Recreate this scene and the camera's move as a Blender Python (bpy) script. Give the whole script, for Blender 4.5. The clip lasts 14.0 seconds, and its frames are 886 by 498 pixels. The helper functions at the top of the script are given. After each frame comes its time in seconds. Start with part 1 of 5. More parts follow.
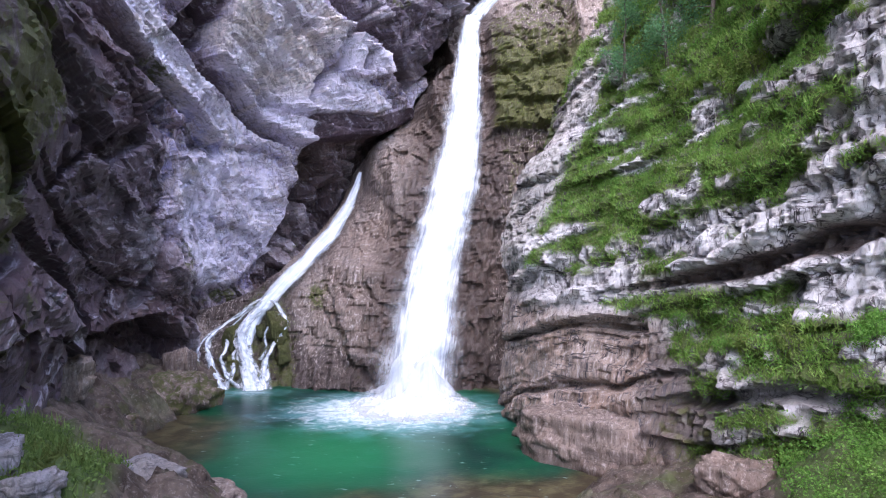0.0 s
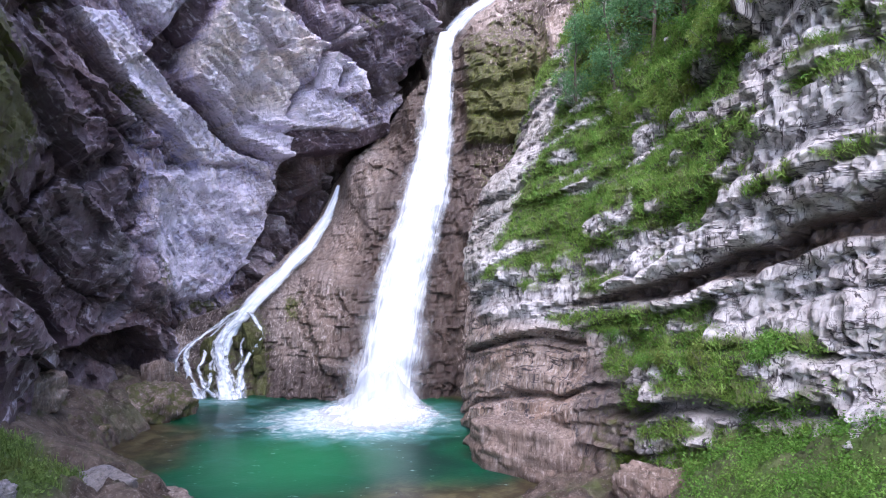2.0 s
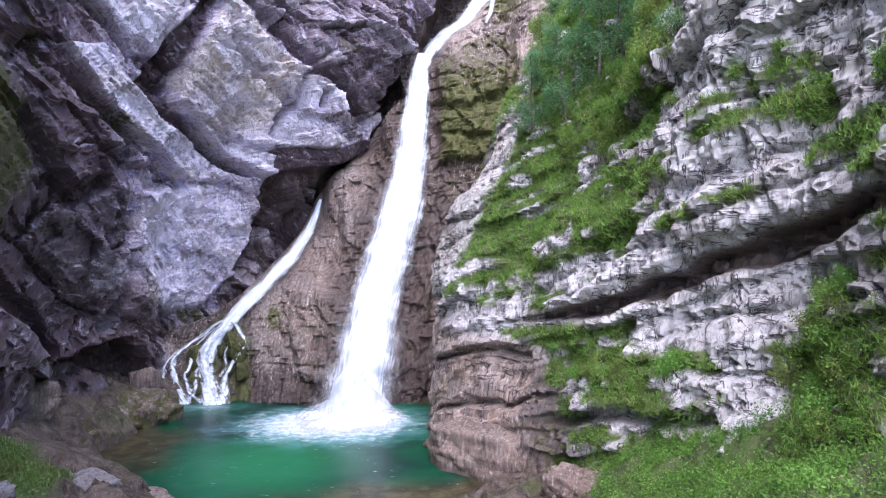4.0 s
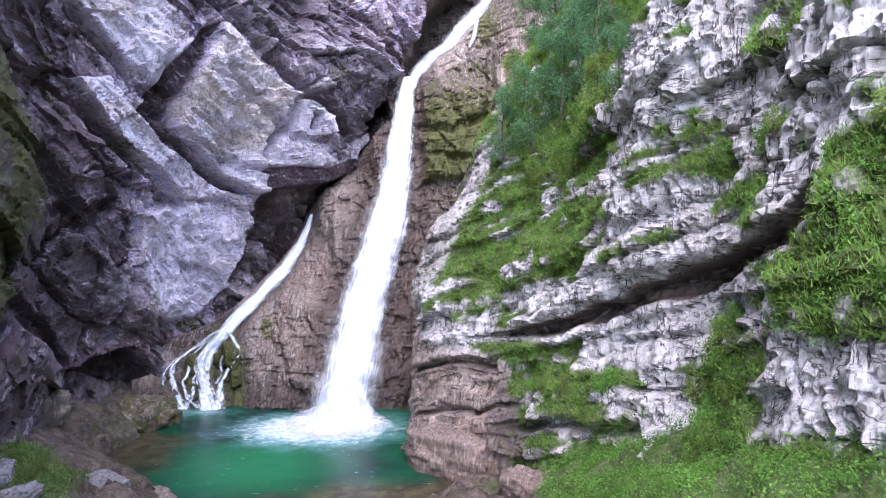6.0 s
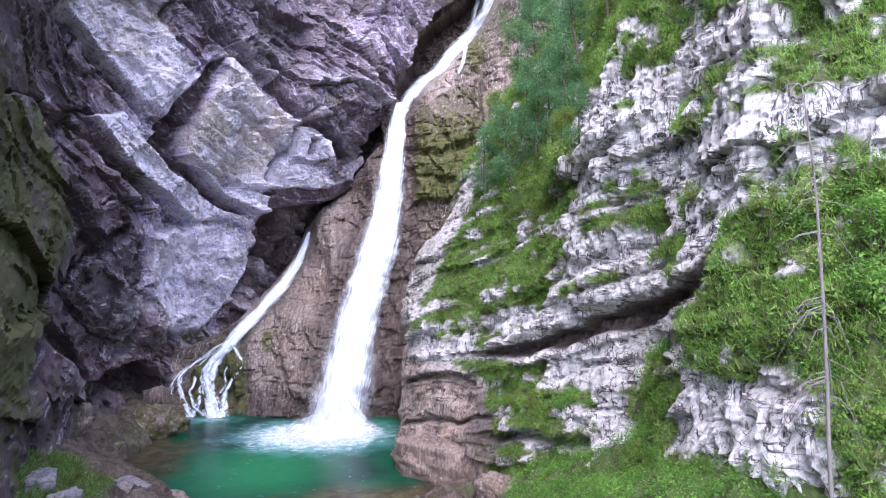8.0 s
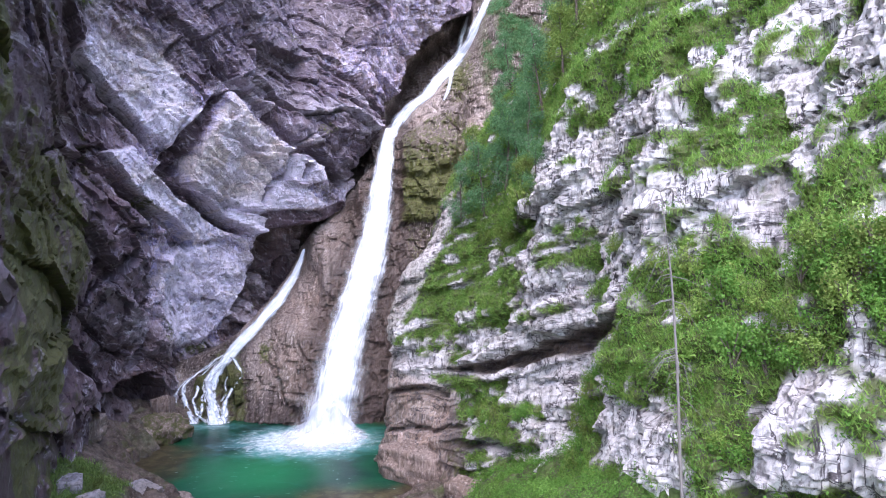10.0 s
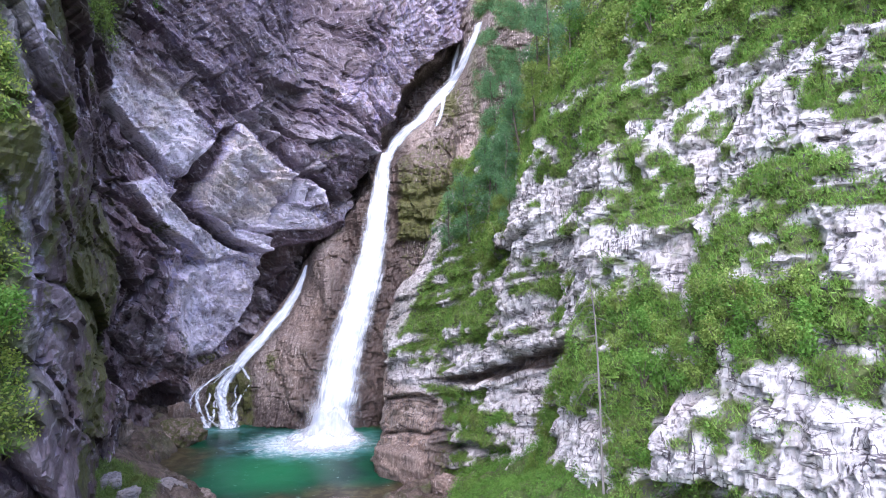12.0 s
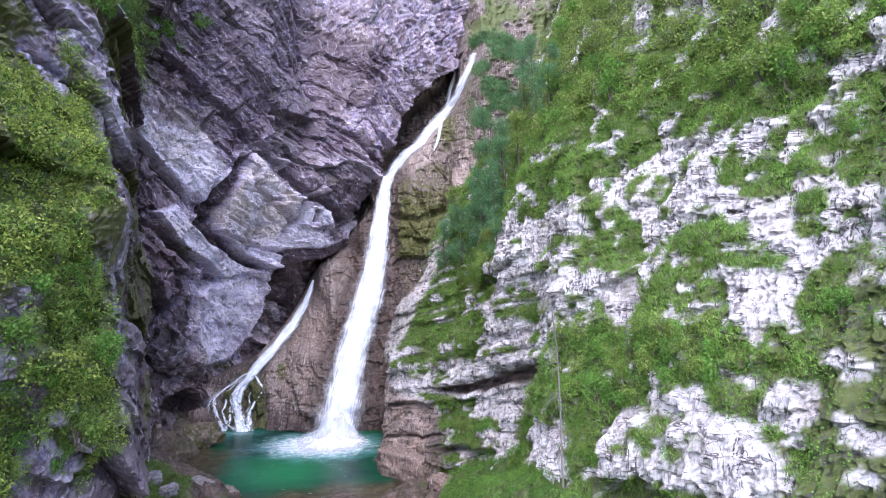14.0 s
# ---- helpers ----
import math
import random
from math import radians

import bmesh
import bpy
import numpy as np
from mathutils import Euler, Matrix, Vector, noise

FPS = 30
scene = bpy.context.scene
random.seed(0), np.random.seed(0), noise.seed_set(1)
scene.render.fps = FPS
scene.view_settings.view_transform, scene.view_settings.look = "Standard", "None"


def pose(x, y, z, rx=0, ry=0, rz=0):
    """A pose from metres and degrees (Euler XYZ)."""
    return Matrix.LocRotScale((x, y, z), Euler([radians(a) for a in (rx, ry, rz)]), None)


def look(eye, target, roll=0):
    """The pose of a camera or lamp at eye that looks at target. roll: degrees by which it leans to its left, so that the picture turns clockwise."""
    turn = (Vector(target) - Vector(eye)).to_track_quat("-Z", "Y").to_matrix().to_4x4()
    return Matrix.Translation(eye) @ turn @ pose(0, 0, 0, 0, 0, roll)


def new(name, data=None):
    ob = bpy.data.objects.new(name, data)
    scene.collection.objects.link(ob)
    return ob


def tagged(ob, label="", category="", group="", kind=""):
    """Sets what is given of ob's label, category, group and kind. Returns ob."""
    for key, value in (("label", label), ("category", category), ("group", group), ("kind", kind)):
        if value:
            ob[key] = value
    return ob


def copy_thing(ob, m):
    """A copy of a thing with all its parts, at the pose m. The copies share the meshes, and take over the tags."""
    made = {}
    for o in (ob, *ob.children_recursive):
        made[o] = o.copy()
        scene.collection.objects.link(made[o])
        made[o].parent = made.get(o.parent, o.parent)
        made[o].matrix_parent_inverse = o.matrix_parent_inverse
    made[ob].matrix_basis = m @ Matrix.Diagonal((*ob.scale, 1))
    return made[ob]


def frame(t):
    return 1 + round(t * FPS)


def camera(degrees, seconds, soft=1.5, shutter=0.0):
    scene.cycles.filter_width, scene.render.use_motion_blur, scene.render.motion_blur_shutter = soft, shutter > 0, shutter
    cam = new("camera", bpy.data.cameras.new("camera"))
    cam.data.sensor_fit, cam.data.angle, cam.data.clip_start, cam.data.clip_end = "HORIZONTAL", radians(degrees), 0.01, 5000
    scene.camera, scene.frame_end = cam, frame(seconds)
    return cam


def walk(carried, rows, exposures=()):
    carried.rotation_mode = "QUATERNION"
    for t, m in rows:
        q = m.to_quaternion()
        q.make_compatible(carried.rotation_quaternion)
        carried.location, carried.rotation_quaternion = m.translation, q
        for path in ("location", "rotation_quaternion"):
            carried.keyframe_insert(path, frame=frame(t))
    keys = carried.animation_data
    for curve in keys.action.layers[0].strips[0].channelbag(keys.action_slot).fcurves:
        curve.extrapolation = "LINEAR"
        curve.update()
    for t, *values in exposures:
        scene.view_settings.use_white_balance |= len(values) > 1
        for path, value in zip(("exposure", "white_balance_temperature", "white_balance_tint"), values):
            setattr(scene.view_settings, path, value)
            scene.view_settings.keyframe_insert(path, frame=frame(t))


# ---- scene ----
cam = camera(76.3, 14.0, 1.1)
PATH = [
    (0, (0.113, -0.168, 12.12), (0.111, 1.832, 12.124), 0.1),
    (0.5, (0.633, -0.591, 12.359), (0.63, 1.409, 12.363), 0.1),
    (1, (1.487, -1.041, 12.584), (1.478, 0.959, 12.591), 0.0),
    (1.5, (2.385, -1.528, 12.885), (2.375, 0.472, 12.893), -0.1),
    (2, (3.238, -2.07, 13.199), (3.229, -0.07, 13.208), -0.2),
    (2.5, (4.056, -2.844, 13.544), (4.049, -0.844, 13.552), -0.2),
    (3, (4.726, -3.657, 13.845), (4.721, -1.657, 13.853), -0.2),
    (5.5, (6.827, -8.616, 15.902), (6.844, -6.616, 15.91), -0.1),
    (6, (7.199, -9.703, 16.323), (7.218, -7.703, 16.33), -0.0),
    (6.5, (7.353, -10.861, 16.845), (7.378, -8.861, 16.849), 0.0),
    (7, (7.573, -12.087, 17.519), (7.6, -10.088, 17.521), 0.0),
    (7.5, (7.758, -13.336, 18.133), (7.787, -11.336, 18.134), 0.1),
    (8, (8.161, -14.603, 18.703), (8.191, -12.603, 18.706), 0.1),
    (10.5, (10.476, -21.77, 21.842), (10.508, -19.771, 21.843), 0.1),
    (11, (10.781, -23.435, 22.43), (10.813, -21.436, 22.434), 0.1),
    (11.5, (11.002, -25.068, 22.996), (11.035, -23.068, 23.0), 0.0),
    (12, (11.175, -26.87, 23.614), (11.208, -24.871, 23.619), 0.0),
    (12.5, (11.33, -28.707, 24.222), (11.363, -26.707, 24.229), 0.1),
    (13, (11.416, -30.533, 24.88), (11.449, -28.533, 24.887), 0.0),
    (13.5, (11.464, -32.376, 25.61), (11.499, -30.376, 25.616), 0.0),
    (14, (11.428, -34.283, 26.409), (11.465, -32.283, 26.415), 0.1),
]
EXPOSURES = [(0.0, 2.26, 6200, 21), (7.0, 2.36, 6200, 21), (10.5, 2.2, 6200, 21), (14.0, 2.07, 6200, 21)]
walk(cam, [(t, look(eye, target, roll)) for t, eye, target, roll in PATH], EXPOSURES)

# ---- sky and sun ----
SUN_ELEVATION, SUN_TURN = 58.0, 195.0
world = bpy.data.worlds.new("sky")
scene.world = world
world.use_nodes = True
sky = world.node_tree.nodes.new("ShaderNodeTexSky")
sky.sky_type, sky.sun_disc = "NISHITA", False
sky.sun_elevation, sky.sun_rotation = radians(SUN_ELEVATION), radians(SUN_TURN)
world.node_tree.links.new(sky.outputs[0], world.node_tree.nodes["Background"].inputs[0])
world.node_tree.nodes["Background"].inputs[1].default_value = 0.15
sun = new("sun", bpy.data.lights.new("sun", "SUN"))
sun.data.energy, sun.data.angle, sun.data.color = 1.3, radians(75), (1.0, 0.96, 0.92)
way = Vector((math.sin(radians(SUN_TURN)) * math.cos(radians(SUN_ELEVATION)),
              math.cos(radians(SUN_TURN)) * math.cos(radians(SUN_ELEVATION)), math.sin(radians(SUN_ELEVATION))))
sun.matrix_world = look(way * 200, (0, 0, 0))


# ---- noise on arrays of points ----
def hash3(i, j, k, seed):
    h = (i.astype(np.int64) * 374761393 + j.astype(np.int64) * 668265263 + k.astype(np.int64) * 2147483647 + seed * 974711) & 0xFFFFFFFF
    h = ((h ^ (h >> 13)) * 1274126177) & 0xFFFFFFFF
    h = ((h ^ (h >> 16)) * 2246822519) & 0xFFFFFFFF
    return (h ^ (h >> 15)) & 0xFFFFFFFF


def unit(h):
    return (h & 0xFFFFFF) / float(0xFFFFFF)


def vnoise(p, seed=0):
    """Smooth value noise, -1 to 1, at points (n, 3)."""
    c = np.floor(p)
    f = p - c
    f = f * f * f * (f * (f * 6 - 15) + 10)
    c = c.astype(np.int64)
    total = 0
    for a in (0, 1):
        for b in (0, 1):
            for d in (0, 1):
                w = (f[:, 0] if a else 1 - f[:, 0]) * (f[:, 1] if b else 1 - f[:, 1]) * (f[:, 2] if d else 1 - f[:, 2])
                total = total + w * unit(hash3(c[:, 0] + a, c[:, 1] + b, c[:, 2] + d, seed))
    return total * 2 - 1


def fbm(p, octaves=4, seed=0, gain=0.5):
    total, size, norm = 0, 1.0, 0
    for o in range(octaves):
        total = total + size * vnoise(p * 2.03 ** o + 17.3 * o, seed + o)
        norm += size
        size *= gain
    return total / norm


def ramp(x, a, b):
    t = np.clip((x - a) / (b - a), 0, 1)
    return t * t * (3 - 2 * t)


def table(rows, cols, values, x, y):
    """Bilinear look-up of a small plan table."""
    rows, cols, values = np.array(rows, float), np.array(cols, float), np.array(values, float)
    i = np.clip(np.searchsorted(rows, x) - 1, 0, len(rows) - 2)
    j = np.clip(np.searchsorted(cols, y) - 1, 0, len(cols) - 2)
    a = np.clip((x - rows[i]) / (rows[i + 1] - rows[i]), 0, 1)
    b = np.clip((y - cols[j]) / (cols[j + 1] - cols[j]), 0, 1)
    return (values[i, j] * (1 - a) + values[i + 1, j] * a) * (1 - b) + (values[i, j + 1] * (1 - a) + values[i + 1, j + 1] * a) * b


# ---- materials ----
class Nodes:
    """A short way to write a node tree."""

    def __init__(self, name):
        self.material = bpy.data.materials.new(name)
        self.material.use_nodes = True
        self.tree = self.material.node_tree
        self.shader = self.tree.nodes["Principled BSDF"]

    def node(self, kind, **inputs):
        n = self.tree.nodes.new(kind)
        for key, val in inputs.items():
            self.put(n, key.replace("_", " "), val)
        return n

    def put(self, n, key, val):
        if isinstance(val, bpy.types.NodeSocket):
            self.tree.links.new(val, n.inputs[key])
        else:
            n.inputs[key].default_value = val

    def where(self, scale=(1, 1, 1)):
        geo = self.tree.nodes.new("ShaderNodeNewGeometry")
        m = self.tree.nodes.new("ShaderNodeMapping")
        self.put(m, "Vector", geo.outputs["Position"])
        m.inputs["Scale"].default_value = scale
        return m.outputs[0]

    def noise(self, scale, detail=6.0, rough=0.6, vector=None, warp=0.0):
        n = self.node("ShaderNodeTexNoise", Scale=scale, Detail=detail, Roughness=rough, Distortion=warp)
        self.put(n, "Vector", vector if vector is not None else self.where())
        return n.outputs["Fac"]

    def cells(self, scale, vector=None):
        n = self.tree.nodes.new("ShaderNodeTexVoronoi")
        n.feature = "DISTANCE_TO_EDGE"
        self.put(n, "Scale", scale)
        self.put(n, "Vector", vector if vector is not None else self.where())
        return n.outputs["Distance"]

    def cone(self, scale, stretch):
        n = self.tree.nodes.new("ShaderNodeTexVoronoi")
        self.put(n, "Scale", scale)
        self.put(n, "Vector", self.where(stretch))
        return self.math("SUBTRACT", 1.0, n.outputs["Distance"])

    def attr(self, name):
        n = self.tree.nodes.new("ShaderNodeAttribute")
        n.attribute_name = name
        return n.outputs["Fac"]

    def span(self, val, a, b, lo=0.0, hi=1.0):
        n = self.tree.nodes.new("ShaderNodeMapRange")
        n.interpolation_type = "SMOOTHSTEP"
        for key, v in (("Value", val), ("From Min", a), ("From Max", b), ("To Min", lo), ("To Max", hi)):
            self.put(n, key, v)
        return n.outputs[0]

    def math(self, op, a, b=0.0):
        n = self.tree.nodes.new("ShaderNodeMath")
        n.operation = op
        self.put(n, 0, a)
        self.put(n, 1, b)
        return n.outputs[0]

    def mix(self, fac, a, b):
        n = self.tree.nodes.new("ShaderNodeMix")
        n.data_type = "RGBA"
        for key, v in ((0, fac), (6, a), (7, b)):
            self.put(n, key, (*v, 1) if isinstance(v, tuple) and len(v) == 3 else v)
        return n.outputs[2]

    def bump(self, height, strength, distance, below=None):
        n = self.node("ShaderNodeBump", Strength=strength, Distance=distance, Height=height)
        if below is not None:
            self.put(n, "Normal", below)
        return n.outputs[0]

    def finish(self, color, rough, normal=None, alpha=None):
        self.put(self.shader, "Base Color", (*color, 1) if isinstance(color, tuple) else color)
        self.put(self.shader, "Roughness", rough)
        if normal is not None:
            self.put(self.shader, "Normal", normal)
        if alpha is not None:
            self.put(self.shader, "Alpha", alpha)
        return self.material


def rock(name, pale, mid, dark, brown=(0.17, 0.115, 0.085), streak=0.5, speck=0.5, grain=(1, 1, 0.3), joint=.55, tall=.55, warm=(.40, .33, .29), dry=.88, glint=.4, tints=()):
    """Weathered limestone: broad tones, hanging streaks, fine specks; moss, wet, soil and painted shade where the mesh
    says so.
    """
    n = Nodes(name)
    broad = n.span(n.noise(.22, 7, .62, warp=.6), .35, .66)
    col = n.mix(broad, mid, pale)
    for k, tint in enumerate(tints):
        blot = n.noise(.42 + .2 * k, 6, .66, n.where((1 + .37 * k, 1, .8)), .8)
        col = n.mix(n.span(blot, .51, .60, 0, .75), col, tint)
    col = n.mix(n.attr("pale"), col, n.mix(n.span(n.noise(1.3, 6), .3, .6), tuple(c * .68 for c in pale), pale))
    hang = n.noise(1.1, 6, .65, n.where(grain), .4)
    col = n.mix(n.math("MULTIPLY", n.span(hang, .5, .72), streak), col, dark)
    tan = n.mix(n.span(n.noise(1.7, 7, .7, n.where((1, 1, .6)), .4), .36, .62), tuple(c * .55 for c in warm), tuple(c * 1.3 for c in warm))
    col = n.mix(n.math("MULTIPLY", n.attr("tone"), .85), col, tan)
    fleck = n.noise(3.4, 5, .7)
    col = n.mix(n.math("MULTIPLY", n.span(fleck, .53, .68), speck), col, dark)
    col = n.mix(n.math("MULTIPLY", n.span(n.noise(5.2, 5, .7, n.where((1, 1, .45))), .50, .66), glint), col, pale)
    earth = n.mix(n.span(n.noise(.8, 6, .65, n.where((1, 1, .25))), .35, .68), brown, tuple(c * 1.75 for c in brown))
    earth = n.mix(n.math("MULTIPLY", n.span(n.noise(3.2, 6, .75, n.where((1, 1, .10))), .46, .74), .6), earth, tuple((c + 1.5 * e) * .5 for c, e in zip(pale, brown)))
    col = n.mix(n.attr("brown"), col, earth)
    # dark stains, and the shade of cracks and recesses painted into the colour
    stain_shade_fac = n.span(n.math("ADD", n.attr("stain_shade"), n.math("MULTIPLY", n.math("SUBTRACT", n.noise(.9, 7, .68, n.where((1, 1, .6)), .5), .5), 1.3)), .3, .75, 0, .82)
    col = n.mix(stain_shade_fac, col, n.mix(n.noise(2.2, 5, .7), tuple(c * .75 for c in dark), tuple(c * 1.7 for c in dark)))
    # fine hanging fibres of lime and dirt, or thin slanting layers
    if tints:
        c = n.tree.nodes.new("ShaderNodeCombineXYZ")
        n.put(c, 0, n.math("MULTIPLY", n.attr("lay_a"), .95))
        n.put(c, 1, n.math("MULTIPLY", n.attr("lay_b"), 1.7))
        fibre = n.noise(1.0, 7, .68, c.outputs[0], .5)
        col = n.mix(n.span(fibre, .54, .66, 0, .5), col, tuple(c * .95 for c in pale))
        col = n.mix(n.span(fibre, .34, .45, .6, 0), col, dark)
        chip = n.math("ABSOLUTE", n.math("SUBTRACT", n.noise(.6, 6, .62, c.outputs[0], .6), .5))
        col = n.mix(n.math("MULTIPLY", n.span(chip, .003, .02, .85, 0), n.span(n.noise(.4, 4), .42, .56)), col, tuple(c * .6 for c in dark))
    else:
        fibre = n.noise(4.6, 6, .78, n.where((1, 1, max(grain[2], .16))), .3)
        col = n.mix(n.span(fibre, .535, .62, 0, glint * 1.35), col, tuple(min(.85, 1.15 * (c * .7 + .3 * w)) for c, w in zip(pale, warm)))
        col = n.mix(n.span(fibre, .38, .465, .62, 0), col, dark)
    if tints:
        clean = n.mix(n.span(n.noise(1.3, 6), .3, .6), tuple(c * .72 for c in pale), pale)
        clean = n.mix(n.math("MULTIPLY", n.attr("tone"), .7), clean, tan)
        col = n.mix(n.math("MULTIPLY", n.attr("pale"), n.span(fibre, .34, .48, .2, .85)), col, clean)
    # darkens wet rock, and paints shade into caves and undercuts
    wet_shade_fac = n.attr("wet")
    col = n.mix(n.math("MULTIPLY", wet_shade_fac, .75), col, (.058, .036, .030))
    green = n.mix(n.noise(2.6, 5, .6), (.048, .052, .016), (.15, .15, .046))
    moss = n.span(n.math("ADD", n.attr("moss"), n.math("MULTIPLY", n.math("SUBTRACT", n.noise(1.4, 6, .65), .5), 1.6)), .42, .72)
    col = n.mix(moss, col, green)
    soil = n.mix(n.noise(1.9, 5), (.055, .07, .02), (.14, .18, .05))
    col = n.mix(n.attr("veg"), col, soil)
    rough = n.span(wet_shade_fac, 0, 1, dry, .36)
    # hanging cracks and bed partings
    rift = n.math("ABSOLUTE", n.math("SUBTRACT", n.noise(.9, 5, .6, n.where((1, 1, tall * .5)), .5), .5))
    rift = n.math("MULTIPLY", n.span(rift, .004, .022, joint * 1.5, 0), n.span(n.noise(.5, 3), .40, .56))
    col = n.mix(rift, col, dark)
    seam = n.math("ABSOLUTE", n.math("SUBTRACT", n.noise(.55, 5, .6, n.where((.28, .28, 1.9)), .4), .5))
    seam = n.math("MULTIPLY", n.span(seam, .004, .020, joint * 1.4, 0), n.span(n.noise(.6, 3), .44, .58))
    col = n.mix(seam, col, dark)
    low = n.bump(n.noise(1.6, 7, .7, n.where((1, 1, tall)), .4), .85 if not tints else .5, .5)
    low = n.bump(fibre, .6, .3 if tints else .1, low)
    low = n.bump(n.cone(2.6, (1, 1, tall)), .18, .12, low)
    low = n.bump(n.noise(9.0, 6, .75, n.where((1, 1, .5 + .5 * tall))), .5, .07, low)
    return n.finish(col, rough, low)


M_LEFT = rock("rock_violet_grey", (.86, .79, .92), (.31, .245, .385), (.066, .040, .054), (.135, .082, .08), .5, .35, (1, 1, .45), .3, .6, (.72, .60, .53), .62, .5, ((.20, .195, .49), (.19, .10, .14), (.56, .52, .84), (.34, .235, .20)))
M_BACK = rock("rock_brown_streaked", (.60, .52, .49), (.215, .168, .152), (.07, .05, .045), (.185, .128, .10), .6, .45, (1, 1, .1), .14, .24, (.47, .38, .33), .7, .85)
M_RIGHT = rock("rock_pale_limestone", (.73, .70, .715), (.43, .405, .42), (.08, .068, .078), (.25, .175, .138), .62, .5, (1, 1, .14), .7, .26, (.44, .34, .285), .88, .45)
M_BOULDER = rock("rock_boulder", (.56, .47, .44), (.21, .165, .145), (.06, .043, .037), (.165, .112, .088), .7, .55, (1, 1, .14), .3, .3, (.38, .30, .27), .88, .55)
M_GREY_STONE = rock("rock_grey_stone", (.40, .375, .43), (.26, .24, .275), (.14, .13, .14), (.2, .17, .15), .2, .35)


def ground_material():
    n = Nodes("bank_stone_and_soil")
    stone = n.mix(n.span(n.noise(.7, 7, .65), .38, .64), (.055, .036, .028), (.165, .121, .10))
    stone = n.mix(n.math("MULTIPLY", n.span(n.noise(4.5, 5, .7), .52, .66), .6), stone, (.08, .06, .05))
    stone = n.mix(n.math("MULTIPLY", n.span(n.noise(6.5, 5, .72), .54, .64), .4), stone, (.40, .34, .31))
    stone = n.mix(n.span(n.noise(.9, 6, .65), .54, .64, 0, .6), stone, (.07, .075, .022))
    soil = n.mix(n.noise(2.2, 5), (.05, .08, .02), (.12, .19, .045))
    col = n.mix(n.attr("veg"), stone, soil)
    col = n.mix(n.math("MULTIPLY", n.attr("wet"), .7), col, (.05, .04, .028))
    low = n.bump(n.cone(1.7, (1, 1, 1)), .9, .35)
    low = n.bump(n.noise(4.5, 8, .72), .8, .2, low)
    return n.finish(col, n.span(n.attr("wet"), 0, 1, .9, .45), low)


M_GROUND = ground_material()


def pool_material():
    n = Nodes("emerald_pool_water")
    drift = n.noise(.11, 4, .55, n.where((1, 1.5, 1)), .8)
    deep = n.mix(n.span(drift, .34, .64), (.003, .030, .022), (.004, .082, .038))
    deep = n.mix(n.attr("bright"), deep, (.011, .180, .072))
    bed = n.mix(n.span(n.noise(.7, 6, .65, n.where((1, 1.6, 1)), .6), .4, .65), (.040, .030, .018), (.105, .092, .048))
    col = n.mix(n.attr("deep"), bed, deep)
    mist = n.span(n.math("ADD", n.attr("foam"), n.math("MULTIPLY", n.math("SUBTRACT", n.noise(.35, 5, .6, n.where((1, 1.7, 1)), .8), .5), 1.1)), .05, .9, 0, .55)
    col = n.mix(mist, col, (.20, .52, .56))
    foam = n.span(n.math("ADD", n.attr("foam"), n.math("MULTIPLY", n.math("SUBTRACT", n.noise(1.0, 7, .7, n.where((1, 1.6, 1)), .8), .5), 1.7)), .36, 1.05)
    col = n.mix(foam, col, (.82, .88, .92))
    fleck = n.span(n.noise(1.3, 4, .6, n.where((1, 2.2, 1)), .5), .65, .72, 0, .5)
    col = n.mix(fleck, col, (.50, .70, .66))
    low = n.bump(n.noise(.7, 4, .6, n.where((1, 1.3, 1)), .8), .06, .1)
    low = n.bump(n.noise(4.0, 3, .5, n.where((1, 1.8, 1))), .15, .05, low)
    n.put(n.shader, "IOR", 1.33)
    n.put(n.shader, "Specular IOR Level", .35)
    return n.finish(col, n.span(foam, 0, 1, .3, .7), low)


M_POOL = pool_material()


def falling_water(name, thin, streaky, cut, fine=1.0):
    """White water: solid in its middle, torn into threads towards its edges."""
    n = Nodes(name)
    c = n.tree.nodes.new("ShaderNodeCombineXYZ")
    n.put(c, 0, n.attr("across"))
    n.put(c, 1, n.attr("along"))
    threads = n.noise(1.0, 5, .62, n_scale(n, c.outputs[0], (3.2, .28, 1)), .3)
    lumps = n.noise(1.0, 6, .62, n_scale(n, c.outputs[0], (1.1 * fine, .55 * fine, 1)), .6)
    veil = n.math("ADD", n.math("MULTIPLY", threads, streaky), n.math("MULTIPLY", lumps, 1 - streaky))
    alpha = n.span(n.math("ADD", n.attr("body"), n.math("MULTIPLY", n.math("SUBTRACT", veil, .5), .6 + .5 * fine)), cut, cut + .62, 0, thin)
    col = n.mix(n.span(veil, .40, .62), (.62, .68, .79), (.93, .94, .96))
    low = n.bump(veil, .5, .3)
    n.put(n.shader, "Specular IOR Level", .2)
    return n.finish(col, .55, low, alpha)


def n_scale(n, vector, scale):
    m = n.tree.nodes.new("ShaderNodeMapping")
    n.put(m, "Vector", vector)
    m.inputs["Scale"].default_value = scale
    return m.outputs[0]


M_FALL = falling_water("white_falling_water", 1.0, .6, .10)
M_LACE = falling_water("broken_white_water", 1.0, .25, .26, 2.6)
M_VEIL = falling_water("thin_spray", .5, .4, .18)


